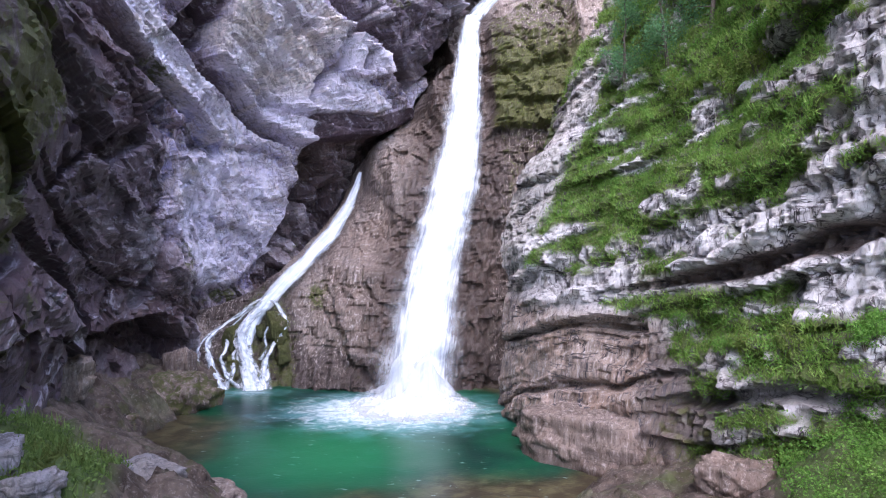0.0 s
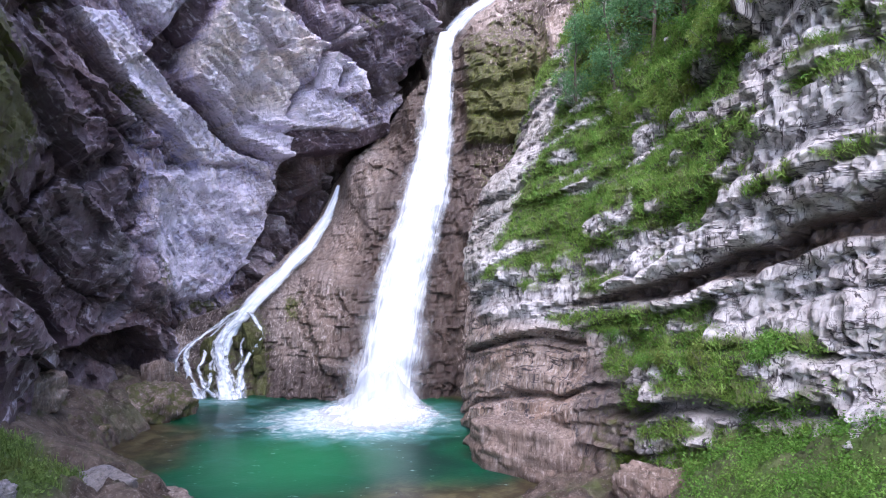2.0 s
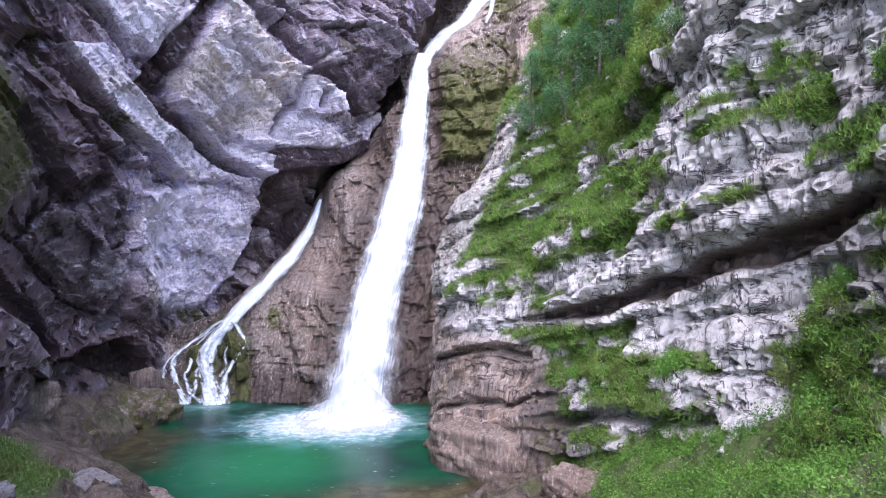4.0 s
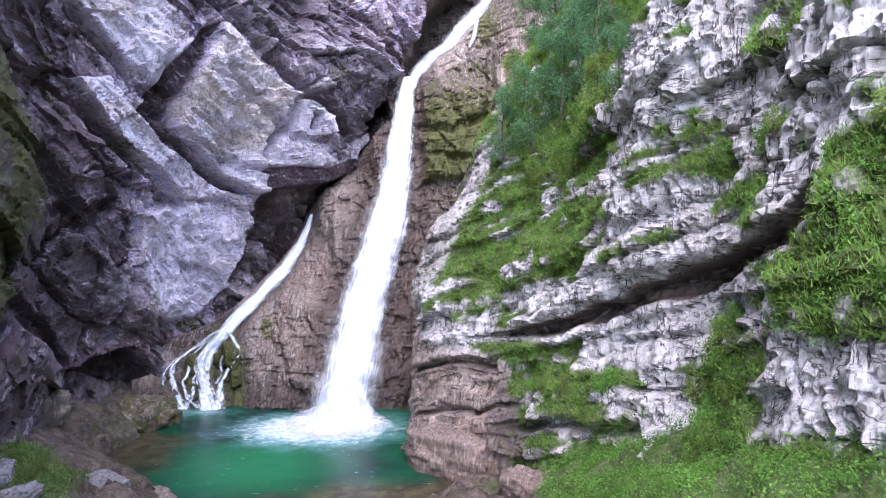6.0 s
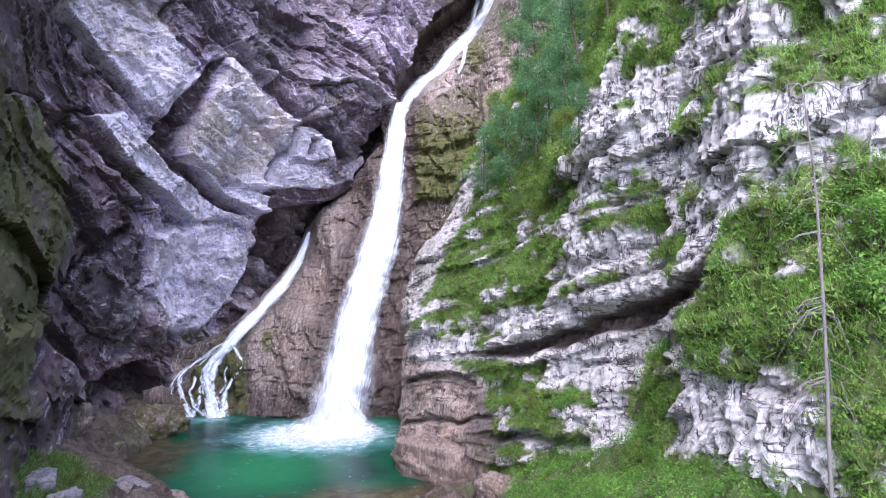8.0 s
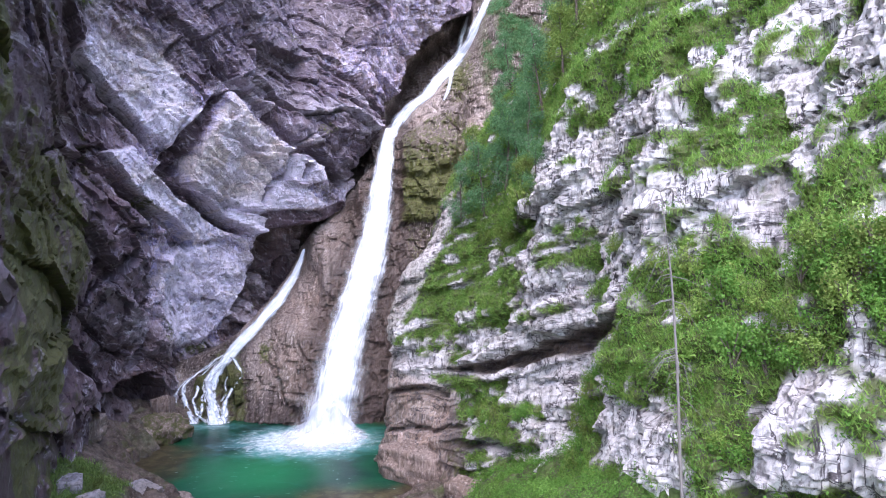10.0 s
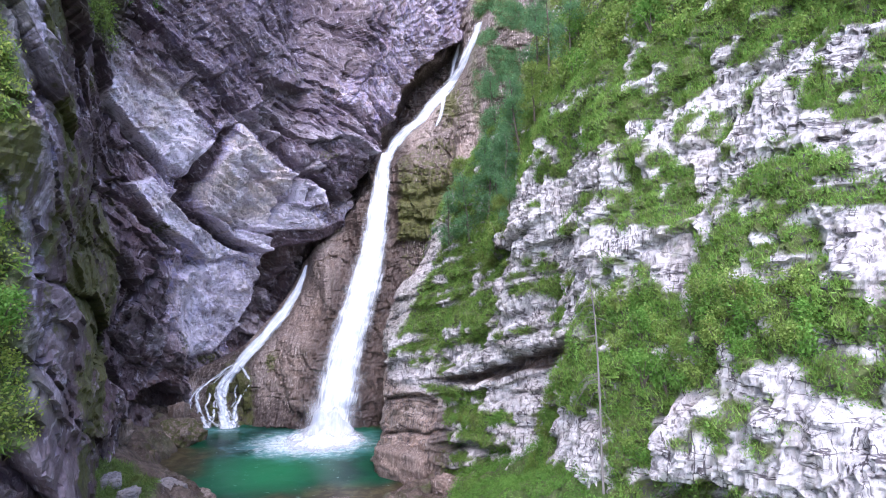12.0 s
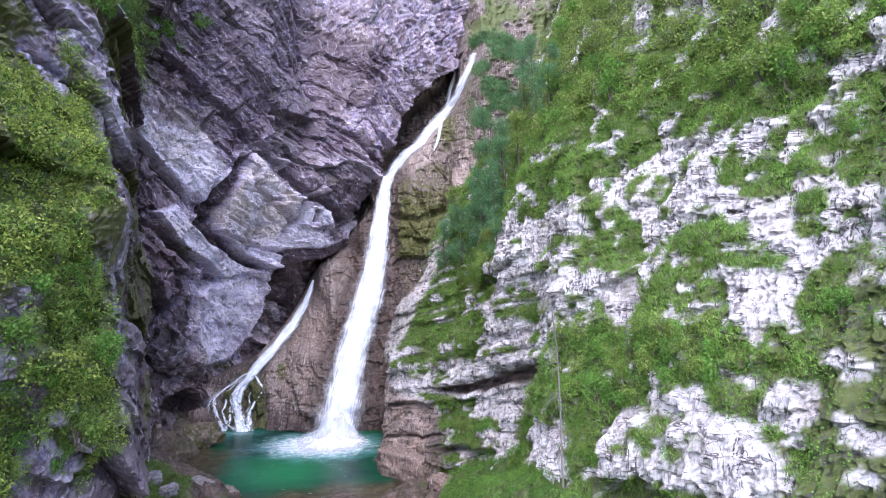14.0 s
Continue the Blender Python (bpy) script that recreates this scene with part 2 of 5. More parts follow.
def leaf_material(name, dark, light, brown=0.0):
    n = Nodes(name)
    geo = n.tree.nodes.new("ShaderNodeNewGeometry")
    col = n.mix(geo.outputs["Random Per Island"], dark, light)
    col = n.mix(n.span(n.noise(.45, 4, .6), .38, .68, 0, .5), col, tuple(c * .6 for c in dark))
    if brown:
        col = n.mix(n.span(n.noise(.7, 4, .6), .52, .62, 0, brown), col, (.12, .085, .03))
    n.finish(col, .7)
    n.put(n.shader, "Specular IOR Level", .12)
    thin = n.tree.nodes.new("ShaderNodeBsdfTranslucent")
    n.put(thin, "Color", col)
    both = n.tree.nodes.new("ShaderNodeMixShader")
    both.inputs[0].default_value = .44
    n.tree.links.new(n.shader.outputs[0], both.inputs[1])
    n.tree.links.new(thin.outputs[0], both.inputs[2])
    n.tree.links.new(both.outputs[0], n.tree.nodes["Material Output"].inputs["Surface"])
    return n.material


M_GRASS = leaf_material("grass_blades", (.155, .30, .057), (.375, .56, .15), .3)
M_HERB = leaf_material("low_leaves", (.10, .245, .046), (.25, .46, .105), .22)
M_SHRUB = leaf_material("shrub_leaves", (.15, .25, .055), (.36, .49, .135), .4)
M_TREE = leaf_material("tree_leaves", (.09, .22, .095), (.23, .42, .21))
M_BANK = leaf_material("bank_grass_blades", (.115, .19, .05), (.29, .41, .13), .4)
M_MOSS = leaf_material("hanging_moss_leaves", (.23, .31, .065), (.52, .60, .16), .2)


def bark_material(name, a, b):
    n = Nodes(name)
    t = n.noise(3.0, 6, .65, n.where((4, 4, .6)))
    return n.finish(n.mix(t, a, b), .9, n.bump(t, .7, .05))


M_BARK = bark_material("dark_bark", (.06, .045, .035), (.16, .13, .11))
M_DEAD = bark_material("bleached_dead_wood", (.12, .105, .10), (.28, .255, .25))


def sheet(name, pts, mat, attrs=None, smooth=True):
    """A mesh from a grid of points (rows, columns, 3)."""
    nr, nc = pts.shape[:2]
    idx = np.arange(nr * nc).reshape(nr, nc)
    quads = np.stack((idx[:-1, :-1], idx[:-1, 1:], idx[1:, 1:], idx[1:, :-1]), -1).reshape(-1, 4)
    me = bpy.data.meshes.new(name)
    me.vertices.add(nr * nc)
    me.vertices.foreach_set("co", pts.reshape(-1).astype(np.float32))
    me.loops.add(len(quads) * 4)
    me.loops.foreach_set("vertex_index", quads.reshape(-1).astype(np.int32))
    me.polygons.add(len(quads))
    me.polygons.foreach_set("loop_start", np.arange(0, len(quads) * 4, 4, dtype=np.int32))
    me.update(calc_edges=True)
    me.polygons.foreach_set("use_smooth", np.full(len(quads), smooth))
    for key, val in (attrs or {}).items():
        a = me.attributes.new(key, "FLOAT", "POINT")
        a.data.foreach_set("value", np.asarray(val, np.float32).reshape(-1))
    me.materials.append(mat)
    return new(name, me)


# ---- the three cliffs, each a rough face over its own plan line ----
LEFT_AT, LEFT_ALONG, LEFT_OUT = np.array((-24.0, 32.0)), np.array((0.611, 0.791)), np.array((0.791, -0.611))
LEFT_S = (-60, -36, -17, -13, -8, -4, 0, 4, 9, 13, 18, 23, 28, 33, 40, 62)
LEFT_Z = (-3, 9, 20, 28, 38, 60)
LEFT_D = ((20, 18.5, 17, 15.5, 13, 9.5), (50, 48.5, 47, 45.5, 43, 39.5), (37, 35.5, 35.5, 36.5, 31, 29), (29, 28.5, 29, 28.5, 26, 23.5),
          (20, 19.5, 19.5, 18.5, 17, 14), (14, 13, 11.5, 10, 8.5, 5), (8, 6, 4.5, 2.5, .5, -3), (2.5, -4, -.5, -2.5, -6.5, -7.5),
          (-.5, -7.5, -4.5, -6, -8, -8), (-6.5, -7.5, -6, -9, -8, -7.5), (-13.5, -14.5, -12.5, -10, -5, -6.5), (-16, -16.5, -14, -13.5, -6, -5),
          (-15.5, -16.5, -11.5, -7.5, -4, -7), (-17, -16, -7.5, -4, -.5, -11), (-19, -18, -11, -5.5, 1, -1), (-19.5, -19, -15.5, -10, -3, 3.5))
RIGHT_AT, RIGHT_ALONG, RIGHT_OUT = np.array((4.5, 42.0)), np.array((0.527, -0.85)), np.array((-0.85, -0.527))
RIGHT_S = (-30, -8, -2, 4, 10, 16, 22, 25, 30, 36, 43, 49)
RIGHT_Z = (-3, 6, 12, 19, 26, 34, 48, 90)
RIGHT_D = ((-24, -25, -26, -27.5, -29.5, -33, -42, -60), (-8, -9, -10, -11.5, -14, -18, -29, -48), (-1, -1.5, -2, -4.5, -8.5, -13, -26, -46),
           (.5, .5, -1, -5, -7.5, -11.5, -19.5, -44), (1, 0, -2, -5.5, -8, -11, -17, -40), (1.5, .5, -1.5, -4.5, -6.5, -9, -15, -36),
           (2.5, 1, -1.5, -1, -1.5, -4, -11.5, -32), (3, 1, -.5, -1, .5, -2, -10, -30), (5, 2, -1.5, -1.5, -1, -1.5, -8, -28),
           (9, 8, 4.5, 4, 3, -.5, -6.5, -26), (13, 11.5, 8, 4.5, 1, -2.5, -6, -24), (14.5, 12.5, 8.3, 6.5, 3, -1, -7, -24))
BACK_X = (-30, -21, -17, -13, -9, -5, 0, 4, 8, 14, 20, 34)
BACK_Z = (-3, 10, 20, 28, 38, 46, 64, 95)
BACK_Y = ((54, 60, 70, 70, 70, 74, 84, 100), (47.5, 58, 68, 70, 70, 74, 84, 100), (47, 56, 68, 69, 70, 72, 82, 100), (46.5, 57, 69, 70, 70, 72, 82, 100), (47, 53, 66, 72, 72, 74, 84, 100), (46.5, 52.5, 58.5, 68, 71, 74, 84, 100),
          (47.5, 53, 57.5, 61.5, 66.5, 74, 84, 100), (48.5, 54, 58, 62, 66.3, 74, 84, 100), (49, 56, 59, 61, 64, 73, 83, 99), (50, 56, 58, 59, 62.5, 70.5, 82, 98),
          (52, 56, 58, 59, 61, 63, 70, 88), (58, 60, 61, 62, 64, 67, 75, 92))


def left_plan(s, z):
    return table(LEFT_S, LEFT_Z, LEFT_D, s, z)


def right_plan(s, z):
    return table(RIGHT_S, RIGHT_Z, RIGHT_D, s, z)


def back_plan(s, z):
    return -table(BACK_X, BACK_Z, BACK_Y, s, z)



def facets2(x, y, seed=0, tilt=0.6):
    """Broken blocks on a face: height of each tilted block, and the distance to its joint."""
    cx, cy = np.floor(x).astype(np.int64), np.floor(y).astype(np.int64)
    best, second, value = np.full(len(x), 9.0), np.full(len(x), 9.0), np.zeros(len(x))
    zero = np.zeros_like(cx)
    for a in (-1, 0, 1):
        for b in (-1, 0, 1):
            i, j = cx + a, cy + b
            h1, h2 = hash3(i, j, zero, seed), hash3(i, j, zero + 1, seed)
            ox, oy = x - i - .15 - .7 * unit(h1), y - j - .15 - .7 * unit(h2)
            dist = np.sqrt(ox * ox + oy * oy)
            val = unit(h1 >> 7) - .5 + ((unit(h1 >> 4) - .5) * ox + (unit(h2 >> 6) - .5) * oy) * 2 * tilt
            near = dist < best
            second = np.where(near, best, np.minimum(second, dist))
            value = np.where(near, val, value)
            best = np.where(near, dist, best)
    return value, second - best


def blocks(x, y, seed=0):
    """Coursed blocks: each has its own depth; also the distance to the next course and upright joint."""
    row = np.floor(y).astype(np.int64)
    zero = row * 0
    wide = x * (.55 + .9 * unit(hash3(row, zero, zero, seed))) + 7 * unit(hash3(row, zero + 1, zero, seed))
    col = np.floor(wide).astype(np.int64)
    h = hash3(row, col, zero + 2, seed)
    fx, fy = wide - col, y - row
    value = unit(h) - .5 + .5 * (unit(h >> 5) - .5) * (fx - .5) + .35 * (unit(h >> 8) - .5) * (fy - .5)
    return value, np.minimum(fy, 1 - fy), np.minimum(fx, 1 - fx)


def line_gap(x, y, pts):
    """Distance to a line of points."""
    best = np.full(len(x), 1e9)
    for (x0, y0), (x1, y1) in zip(pts[:-1], pts[1:]):
        dx, dy = x1 - x0, y1 - y0
        t = np.clip(((x - x0) * dx + (y - y0) * dy) / (dx * dx + dy * dy), 0, 1)
        best = np.minimum(best, np.hypot(x - x0 - t * dx, y - y0 - t * dy))
    return best


def within(x, y, poly, soft=0.3):
    """1 inside an outline, 0 outside, with a soft edge."""
    gap = line_gap(x, y, list(poly) + [poly[0]])
    odd = np.zeros(len(x), bool)
    for (x0, y0), (x1, y1) in zip(poly, list(poly[1:]) + [poly[0]]):
        cross = ((y0 > y) != (y1 > y)) & (x < (x1 - x0) * (y - y0) / (y1 - y0 + 1e-9) + x0)
        odd ^= cross
    return ramp(np.where(odd, gap, -gap), -soft, soft)


def patch(x, y, cx, cy, rx, ry):
    return np.clip(1.3 - np.hypot((x - cx) / rx, (y - cy) / ry), 0, 1)


def p3(s, z, k=0.0):
    return np.stack((s, np.full_like(s, k), z), 1)


def left_relief(S, Z, D):
    q = p3(S, Z)
    ws, wz = S + fbm(q * .25, 3, 71) * 1.2, Z + fbm(q * .25, 3, 72) * 1.2
    a, b = .78 * ws - .62 * wz, .62 * ws + .78 * wz
    near = ramp(S, -6, -12)
    v1, j1 = facets2(a / 9.5, b / 4.2, 3, .8)
    v2, j2 = facets2(a / 3.4, b / 1.7, 5, .8)
    v3, j3 = facets2(a / 1.1, b / .6, 8, .7)
    # the bright wedge above the spring, the slab below it, and the open joints between
    ws, wz = .45 * ws + .55 * S, .45 * wz + .55 * Z
    wedge = within(.25 * ws + .75 * S, .25 * wz + .75 * Z, ((20.8, 41.3), (25, 37.4), (28.4, 34.6), (27.9, 32), (27.1, 28), (28.2, 23.4), (27.0, 23.5), (24, 25.3), (20.5, 27.0), (16.6, 29.5), (16.9, 31.6), (17.7, 35), (19.5, 38.5)), .2)
    brow = within(.4 * ws + .6 * S, .4 * wz + .6 * Z, ((27.6, 28), (28.8, 30.7), (31.2, 30.3), (33.2, 28.4), (34.5, 27.6), (33, 26.9), (27.5, 26.7)), .15)
    slab = within(ws, wz, ((5.5, 31.5), (9.2, 32.6), (12, 30.2), (14.6, 27.8), (20, 25.6), (24, 24.2), (23.6, 22.6), (19, 22.2), (16, 24), (12.2, 26.2), (7.5, 28.6)), .2)
    strip = within(ws, wz, ((8, 38), (12.5, 34.6), (15.6, 36.6), (14.5, 39), (9.5, 42)), .25)
    high = within(ws, wz, ((20, 62), (31, 53), (33, 48.4), (25, 48.4), (17, 57.3)))
    belly = within(ws, wz, ((13.2, 20), (19, 21.6), (24.2, 22), (26.8, 20.2), (28, 14.5), (25.4, 10.2), (21.6, 8.3), (18.2, 8), (14.2, 11.4), (12.8, 16)), .5)
    box = within(ws, wz, ((27, 26.7), (34.5, 26.9), (38.5, 28.6), (40, 27.4), (36, 25.2), (28.6, 23.7)), .2)
    cleft = within(.5 * ws + .5 * S, .5 * wz + .5 * Z, ((14.4, 32.6), (15.6, 36), (18.6, 40.2), (20.2, 41.2), (17.5, 35), (16.7, 31.6), (16.3, 29.3), (20.4, 26.7), (26.8, 23.4), (25.4, 23.1), (20, 25.4), (14.8, 27.6), (12.4, 30.2)), .25)
    left_slab = within(ws, wz, ((4, 50), (13, 44), (17, 37.5), (15, 33.5), (9, 36.5), (3, 41)))
    calm = 1 - .8 * np.clip(box + brow + wedge + slab + high + belly + left_slab + .75 * ramp(Z, 42, 47) * ramp(S, 10, 16), 0, 1)
    D = D + (v1 * 2.4 * (1 - .6 * ramp(S, 9, 13) * ramp(Z, 11, 7)) - .9 * (1 - ramp(j1, 0, .06))) * calm + (v2 * 1.5 - .4 * (1 - ramp(j2, 0, .05))) * (.35 + .65 * calm) * (1 - .5 * ramp(S, 4, 0)) + v3 * .42 * (.55 + .45 * calm) + fbm(q * .9, 4, 11) * .35 + fbm(q * 3.2, 3, 12) * .14
    D = D + .22 * np.abs(vnoise(np.stack((a * .25, b * 2.4, b * 0), 1), 14))
    D = D + brow * 1.5 + wedge * (1.9 - .10 * (wz - 30) + .06 * (ws - 24)) + slab * 1.5 + high * .9 + belly * 1.2 + left_slab * .25
    D = D + .3 * strip + .6 * box - 3.2 * cleft * (.45 + .55 * ramp(Z, 33, 29)) - 2.4 * (1 - ramp(line_gap(ws, wz, ((3, 41), (8.2, 36.6), (12, 33))), .4, 1.0))
    D = D - 1.8 * (1 - ramp(line_gap(ws, wz, ((7, 27.6), (12.2, 25.4), (15.6, 23.2), (18.6, 21.4))), .3, .9))
    for crack in (((17.8, 31.2), (21, 30), (24, 28.6), (26.6, 26.4)), ((18.6, 33), (20.8, 32.2), (22.6, 33.2), (24.4, 31.8), (27, 30.8)), ((19, 35.6), (22, 35.2), (24.6, 33.6)), ((21, 29.2), (24, 27.6))):
        D = D - .7 * (1 - ramp(line_gap(ws, wz, crack), .05, .3))
    D = D - 1.9 * (1 - ramp(line_gap(ws, wz, ((6, 56), (9.4, 52.4), (15.8, 46.6), (21.5, 42.4), (29, 36), (34.5, 33), (38, 31))), .3, .8))
    D = D - 1.6 * (1 - ramp(line_gap(ws, wz, ((17, 29), (24, 27.2), (28.5, 25.5))), .1, .4))
    D = D - 1.9 * (1 - ramp(line_gap(ws, wz, ((23, 35), (27, 32.5), (28.8, 30.3))), .15, .5))
    D = D - 1.5 * (1 - ramp(line_gap(ws, wz, ((21, 36.5), (24, 33.5), (25.5, 34.5))), .1, .4))
    D = D - 2.0 * within(ws, wz, ((24.5, 48.2), (31.5, 48.3), (30, 40), (23.2, 41)), .4)
    D = D - 3.0 * (1 - ramp(line_gap(ws, wz, ((-5, 11), (-1.6, 12.6), (1.5, 10.5), (4, 7))), .4, 1.2))
    D = D - 3.0 * (1 - ramp(line_gap(ws, wz, ((0, 23), (2.2, 21), (4.5, 18.5), (9, 20.5))), .4, 1.1))
    D = D - 2.0 * (1 - ramp(line_gap(ws, wz, ((11.5, 25.5), (12.5, 20), (11.8, 13), (10, 8))), .2, .8))
    D = D - 2.0 * (1 - ramp(line_gap(ws, wz, ((2, 31), (6, 28.8), (10, 25), (12, 23.8))), .2, .8))
    D = D - 9 * within(ws, wz, ((39, 33), (43.5, 40), (46.5, 46.5), (50, 53), (57, 59.5), (63, 63.5), (84, 67), (84, 15), (44, 15)), .35)
    tablet = within(S, Z, ((29.1, 34.2), (30.8, 34.4), (33.3, 32.7), (33.4, 30.9), (31.4, 30.0), (29.3, 30.6)), .12)
    slot = within(S, Z, ((30.5, 33.1), (31.3, 32.9), (31.35, 31.1), (30.6, 31.2)), .12)
    D = D + tablet * (1.6 - .8 * v3 - .6 * v2) - 2.2 * slot - 1.5 * within(S, Z, ((28.7, 34.6), (29.2, 34.6), (29.4, 30.9), (28.8, 31.2)), .15)
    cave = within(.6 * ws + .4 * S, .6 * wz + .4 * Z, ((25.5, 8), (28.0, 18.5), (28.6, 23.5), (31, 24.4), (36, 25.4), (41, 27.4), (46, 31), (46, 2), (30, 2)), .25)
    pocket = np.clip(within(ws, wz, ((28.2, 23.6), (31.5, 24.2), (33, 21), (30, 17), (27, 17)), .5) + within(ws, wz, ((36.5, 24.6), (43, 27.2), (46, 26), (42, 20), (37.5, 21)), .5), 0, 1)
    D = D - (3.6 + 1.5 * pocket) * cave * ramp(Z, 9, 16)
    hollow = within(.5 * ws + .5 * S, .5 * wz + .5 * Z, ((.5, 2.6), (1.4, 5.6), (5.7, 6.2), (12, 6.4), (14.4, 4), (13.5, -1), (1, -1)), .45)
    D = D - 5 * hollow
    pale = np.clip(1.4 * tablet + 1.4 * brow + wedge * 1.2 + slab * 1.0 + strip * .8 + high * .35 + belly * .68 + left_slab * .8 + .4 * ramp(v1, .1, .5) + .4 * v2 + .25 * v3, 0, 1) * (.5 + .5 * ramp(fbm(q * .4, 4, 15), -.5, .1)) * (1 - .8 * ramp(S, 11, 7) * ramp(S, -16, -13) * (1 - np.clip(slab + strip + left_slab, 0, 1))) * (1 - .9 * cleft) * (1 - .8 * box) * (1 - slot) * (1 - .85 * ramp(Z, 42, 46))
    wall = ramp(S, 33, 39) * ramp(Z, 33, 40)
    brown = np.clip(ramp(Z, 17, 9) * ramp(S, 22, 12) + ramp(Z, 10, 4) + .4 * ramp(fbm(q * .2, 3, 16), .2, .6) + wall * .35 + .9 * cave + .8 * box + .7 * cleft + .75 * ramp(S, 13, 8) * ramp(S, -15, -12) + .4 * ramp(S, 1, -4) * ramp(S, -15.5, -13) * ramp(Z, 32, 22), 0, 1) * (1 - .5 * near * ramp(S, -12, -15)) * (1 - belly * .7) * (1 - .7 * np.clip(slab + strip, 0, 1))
    moss = np.clip(.6 * patch(S, Z, 22, 7.4, 5, 1.6) + .45 * patch(S, Z, 31, 11, 3, 5) + .4 * patch(S, Z, -1.5, 20, 2.2, 7) + .55 * patch(S, Z, 3.4, 30, 1.6, 6) + .55 * patch(S, Z, .5, 21, 1.6, 4) + .55 * patch(S, Z, -3, 27, 1.6, 4) + .6 * patch(S, Z, 10.5, 26.2, 2.6, 1.6) + .5 * patch(S, Z, 14, 11, 2, 4) + .5 * patch(S, Z, 30, 50.5, 3, 1.5)
                   + .55 * patch(S, Z, 33, 38, 3, 1.5) + .85 * patch(S, Z, -6.5, 18, 4, 14) + near * .3
                   + .6 * ramp(fbm(q * np.array((.5, 1, .2)), 4, 17), -.05, .25) * ramp(S, 1, -4) * ramp(S, -16, -13.5)
                   + .6 * near * ramp(Z, 22, 30) * ramp(fbm(q * np.array((.3, 1, .16)), 4, 20), -.12, .15), 0, 1)
    # broad darker areas: upper face, lower left and left end
    stain_shade = np.clip(.9 * within(ws, wz, ((21.5, 42.8), (29, 36.4), (35, 33.6), (39, 31.5), (45, 41), (40, 46), (32, 48.5), (24.5, 48.5)), 1.0)
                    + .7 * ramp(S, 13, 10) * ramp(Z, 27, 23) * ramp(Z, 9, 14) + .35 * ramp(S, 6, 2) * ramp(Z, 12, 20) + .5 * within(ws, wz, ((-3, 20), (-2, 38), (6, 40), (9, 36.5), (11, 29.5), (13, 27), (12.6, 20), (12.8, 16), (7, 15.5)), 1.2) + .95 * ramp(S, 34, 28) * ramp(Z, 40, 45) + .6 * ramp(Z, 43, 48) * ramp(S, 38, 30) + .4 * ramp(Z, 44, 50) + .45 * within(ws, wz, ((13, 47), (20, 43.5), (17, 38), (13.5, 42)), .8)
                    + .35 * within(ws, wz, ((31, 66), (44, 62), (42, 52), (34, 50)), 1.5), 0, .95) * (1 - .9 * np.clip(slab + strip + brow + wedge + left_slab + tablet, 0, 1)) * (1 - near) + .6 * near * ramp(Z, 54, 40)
    seams = np.minimum(line_gap(ws, wz, ((3, 41), (8.2, 36.6), (12, 33))), line_gap(ws, wz, ((6, 56), (9.4, 52.4), (15.8, 46.6), (21.5, 42.4), (29, 36), (34.5, 33), (38, 31))))
    seams = np.minimum(seams, .2 + line_gap(ws, wz, ((7, 27.6), (12.2, 25.4), (15.6, 23.2), (18.6, 21.4))))
    # shade of the cleft and below the belly, put into the colour
    stain_shade = stain_shade + 1.0 * cleft + .9 * box + .55 * ramp(Z, 15, 9) * ramp(S, 17, 13) * ramp(S, -6, -2) + .5 * within(ws, wz, ((28, 6), (27.5, 14), (28.8, 22), (37, 22), (37, 6)), .8)
    # darker again towards the left end and low on the near part
    stain_shade = stain_shade + .3 * ramp(S, 8, 4) * ramp(S, -15, -12) * ramp(Z, 30, 35)
    stain_shade = stain_shade + .6 * ramp(Z, 18, 12) * ramp(S, 9, 3) * ramp(S, -6, -1)
    stain_shade = stain_shade + .8 * ramp(S, -14.5, -12) * ramp(S, 1, -4) * ramp(Z, 48, 38)
    stain_shade = stain_shade + .6 * ramp(S, -15.5, -13) * ramp(S, 2, -3) * ramp(Z, 32, 22)
    stain_shade = stain_shade + .5 * near * ramp(Z, 20, 16) * ramp(S, -19.5, -16.5)
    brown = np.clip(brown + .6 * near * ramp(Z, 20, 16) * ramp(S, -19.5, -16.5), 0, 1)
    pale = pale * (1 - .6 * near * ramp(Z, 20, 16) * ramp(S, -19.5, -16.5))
    # shade in the open seams and the slot is painted here
    stain_shade = np.clip(stain_shade + .8 * (1 - ramp(seams, .3, .95)) * (1 - tablet), 0, 1) * (1 - tablet) + slot
    # wet at the waterline; cave, hollow and pockets get painted shade as well
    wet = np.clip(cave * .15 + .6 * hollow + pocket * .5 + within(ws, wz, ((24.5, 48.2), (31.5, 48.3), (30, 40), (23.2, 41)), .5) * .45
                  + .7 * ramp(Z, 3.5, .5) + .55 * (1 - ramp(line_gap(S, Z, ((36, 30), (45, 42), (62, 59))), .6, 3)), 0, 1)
    tone = np.clip(.55 * within(ws, wz, ((33, 50), (37, 49), (41.5, 56), (41, 68), (33, 68), (34.5, 58)), 1.0) + wedge * 1.1 * ramp(Z, 26.5, 30) + .8 * within(ws, wz, ((5, 42), (9, 47), (14, 46), (16, 38), (12, 36)), 1.0) + .5 * slab * ramp(fbm(q * .3, 3, 62), 0, .3) + .45 * cave
                   + .7 * ramp(unit(hash3(np.floor(v1 * 40).astype(np.int64), np.zeros(len(S), np.int64), np.zeros(len(S), np.int64), 77)), .62, .7) * ramp(fbm(q * .16, 3, 63), -.15, .2), 0, 1) * (.3 + .7 * ramp(fbm(q * .55, 4, 64), -.35, .25)) * (1 - near) * (1 - tablet)
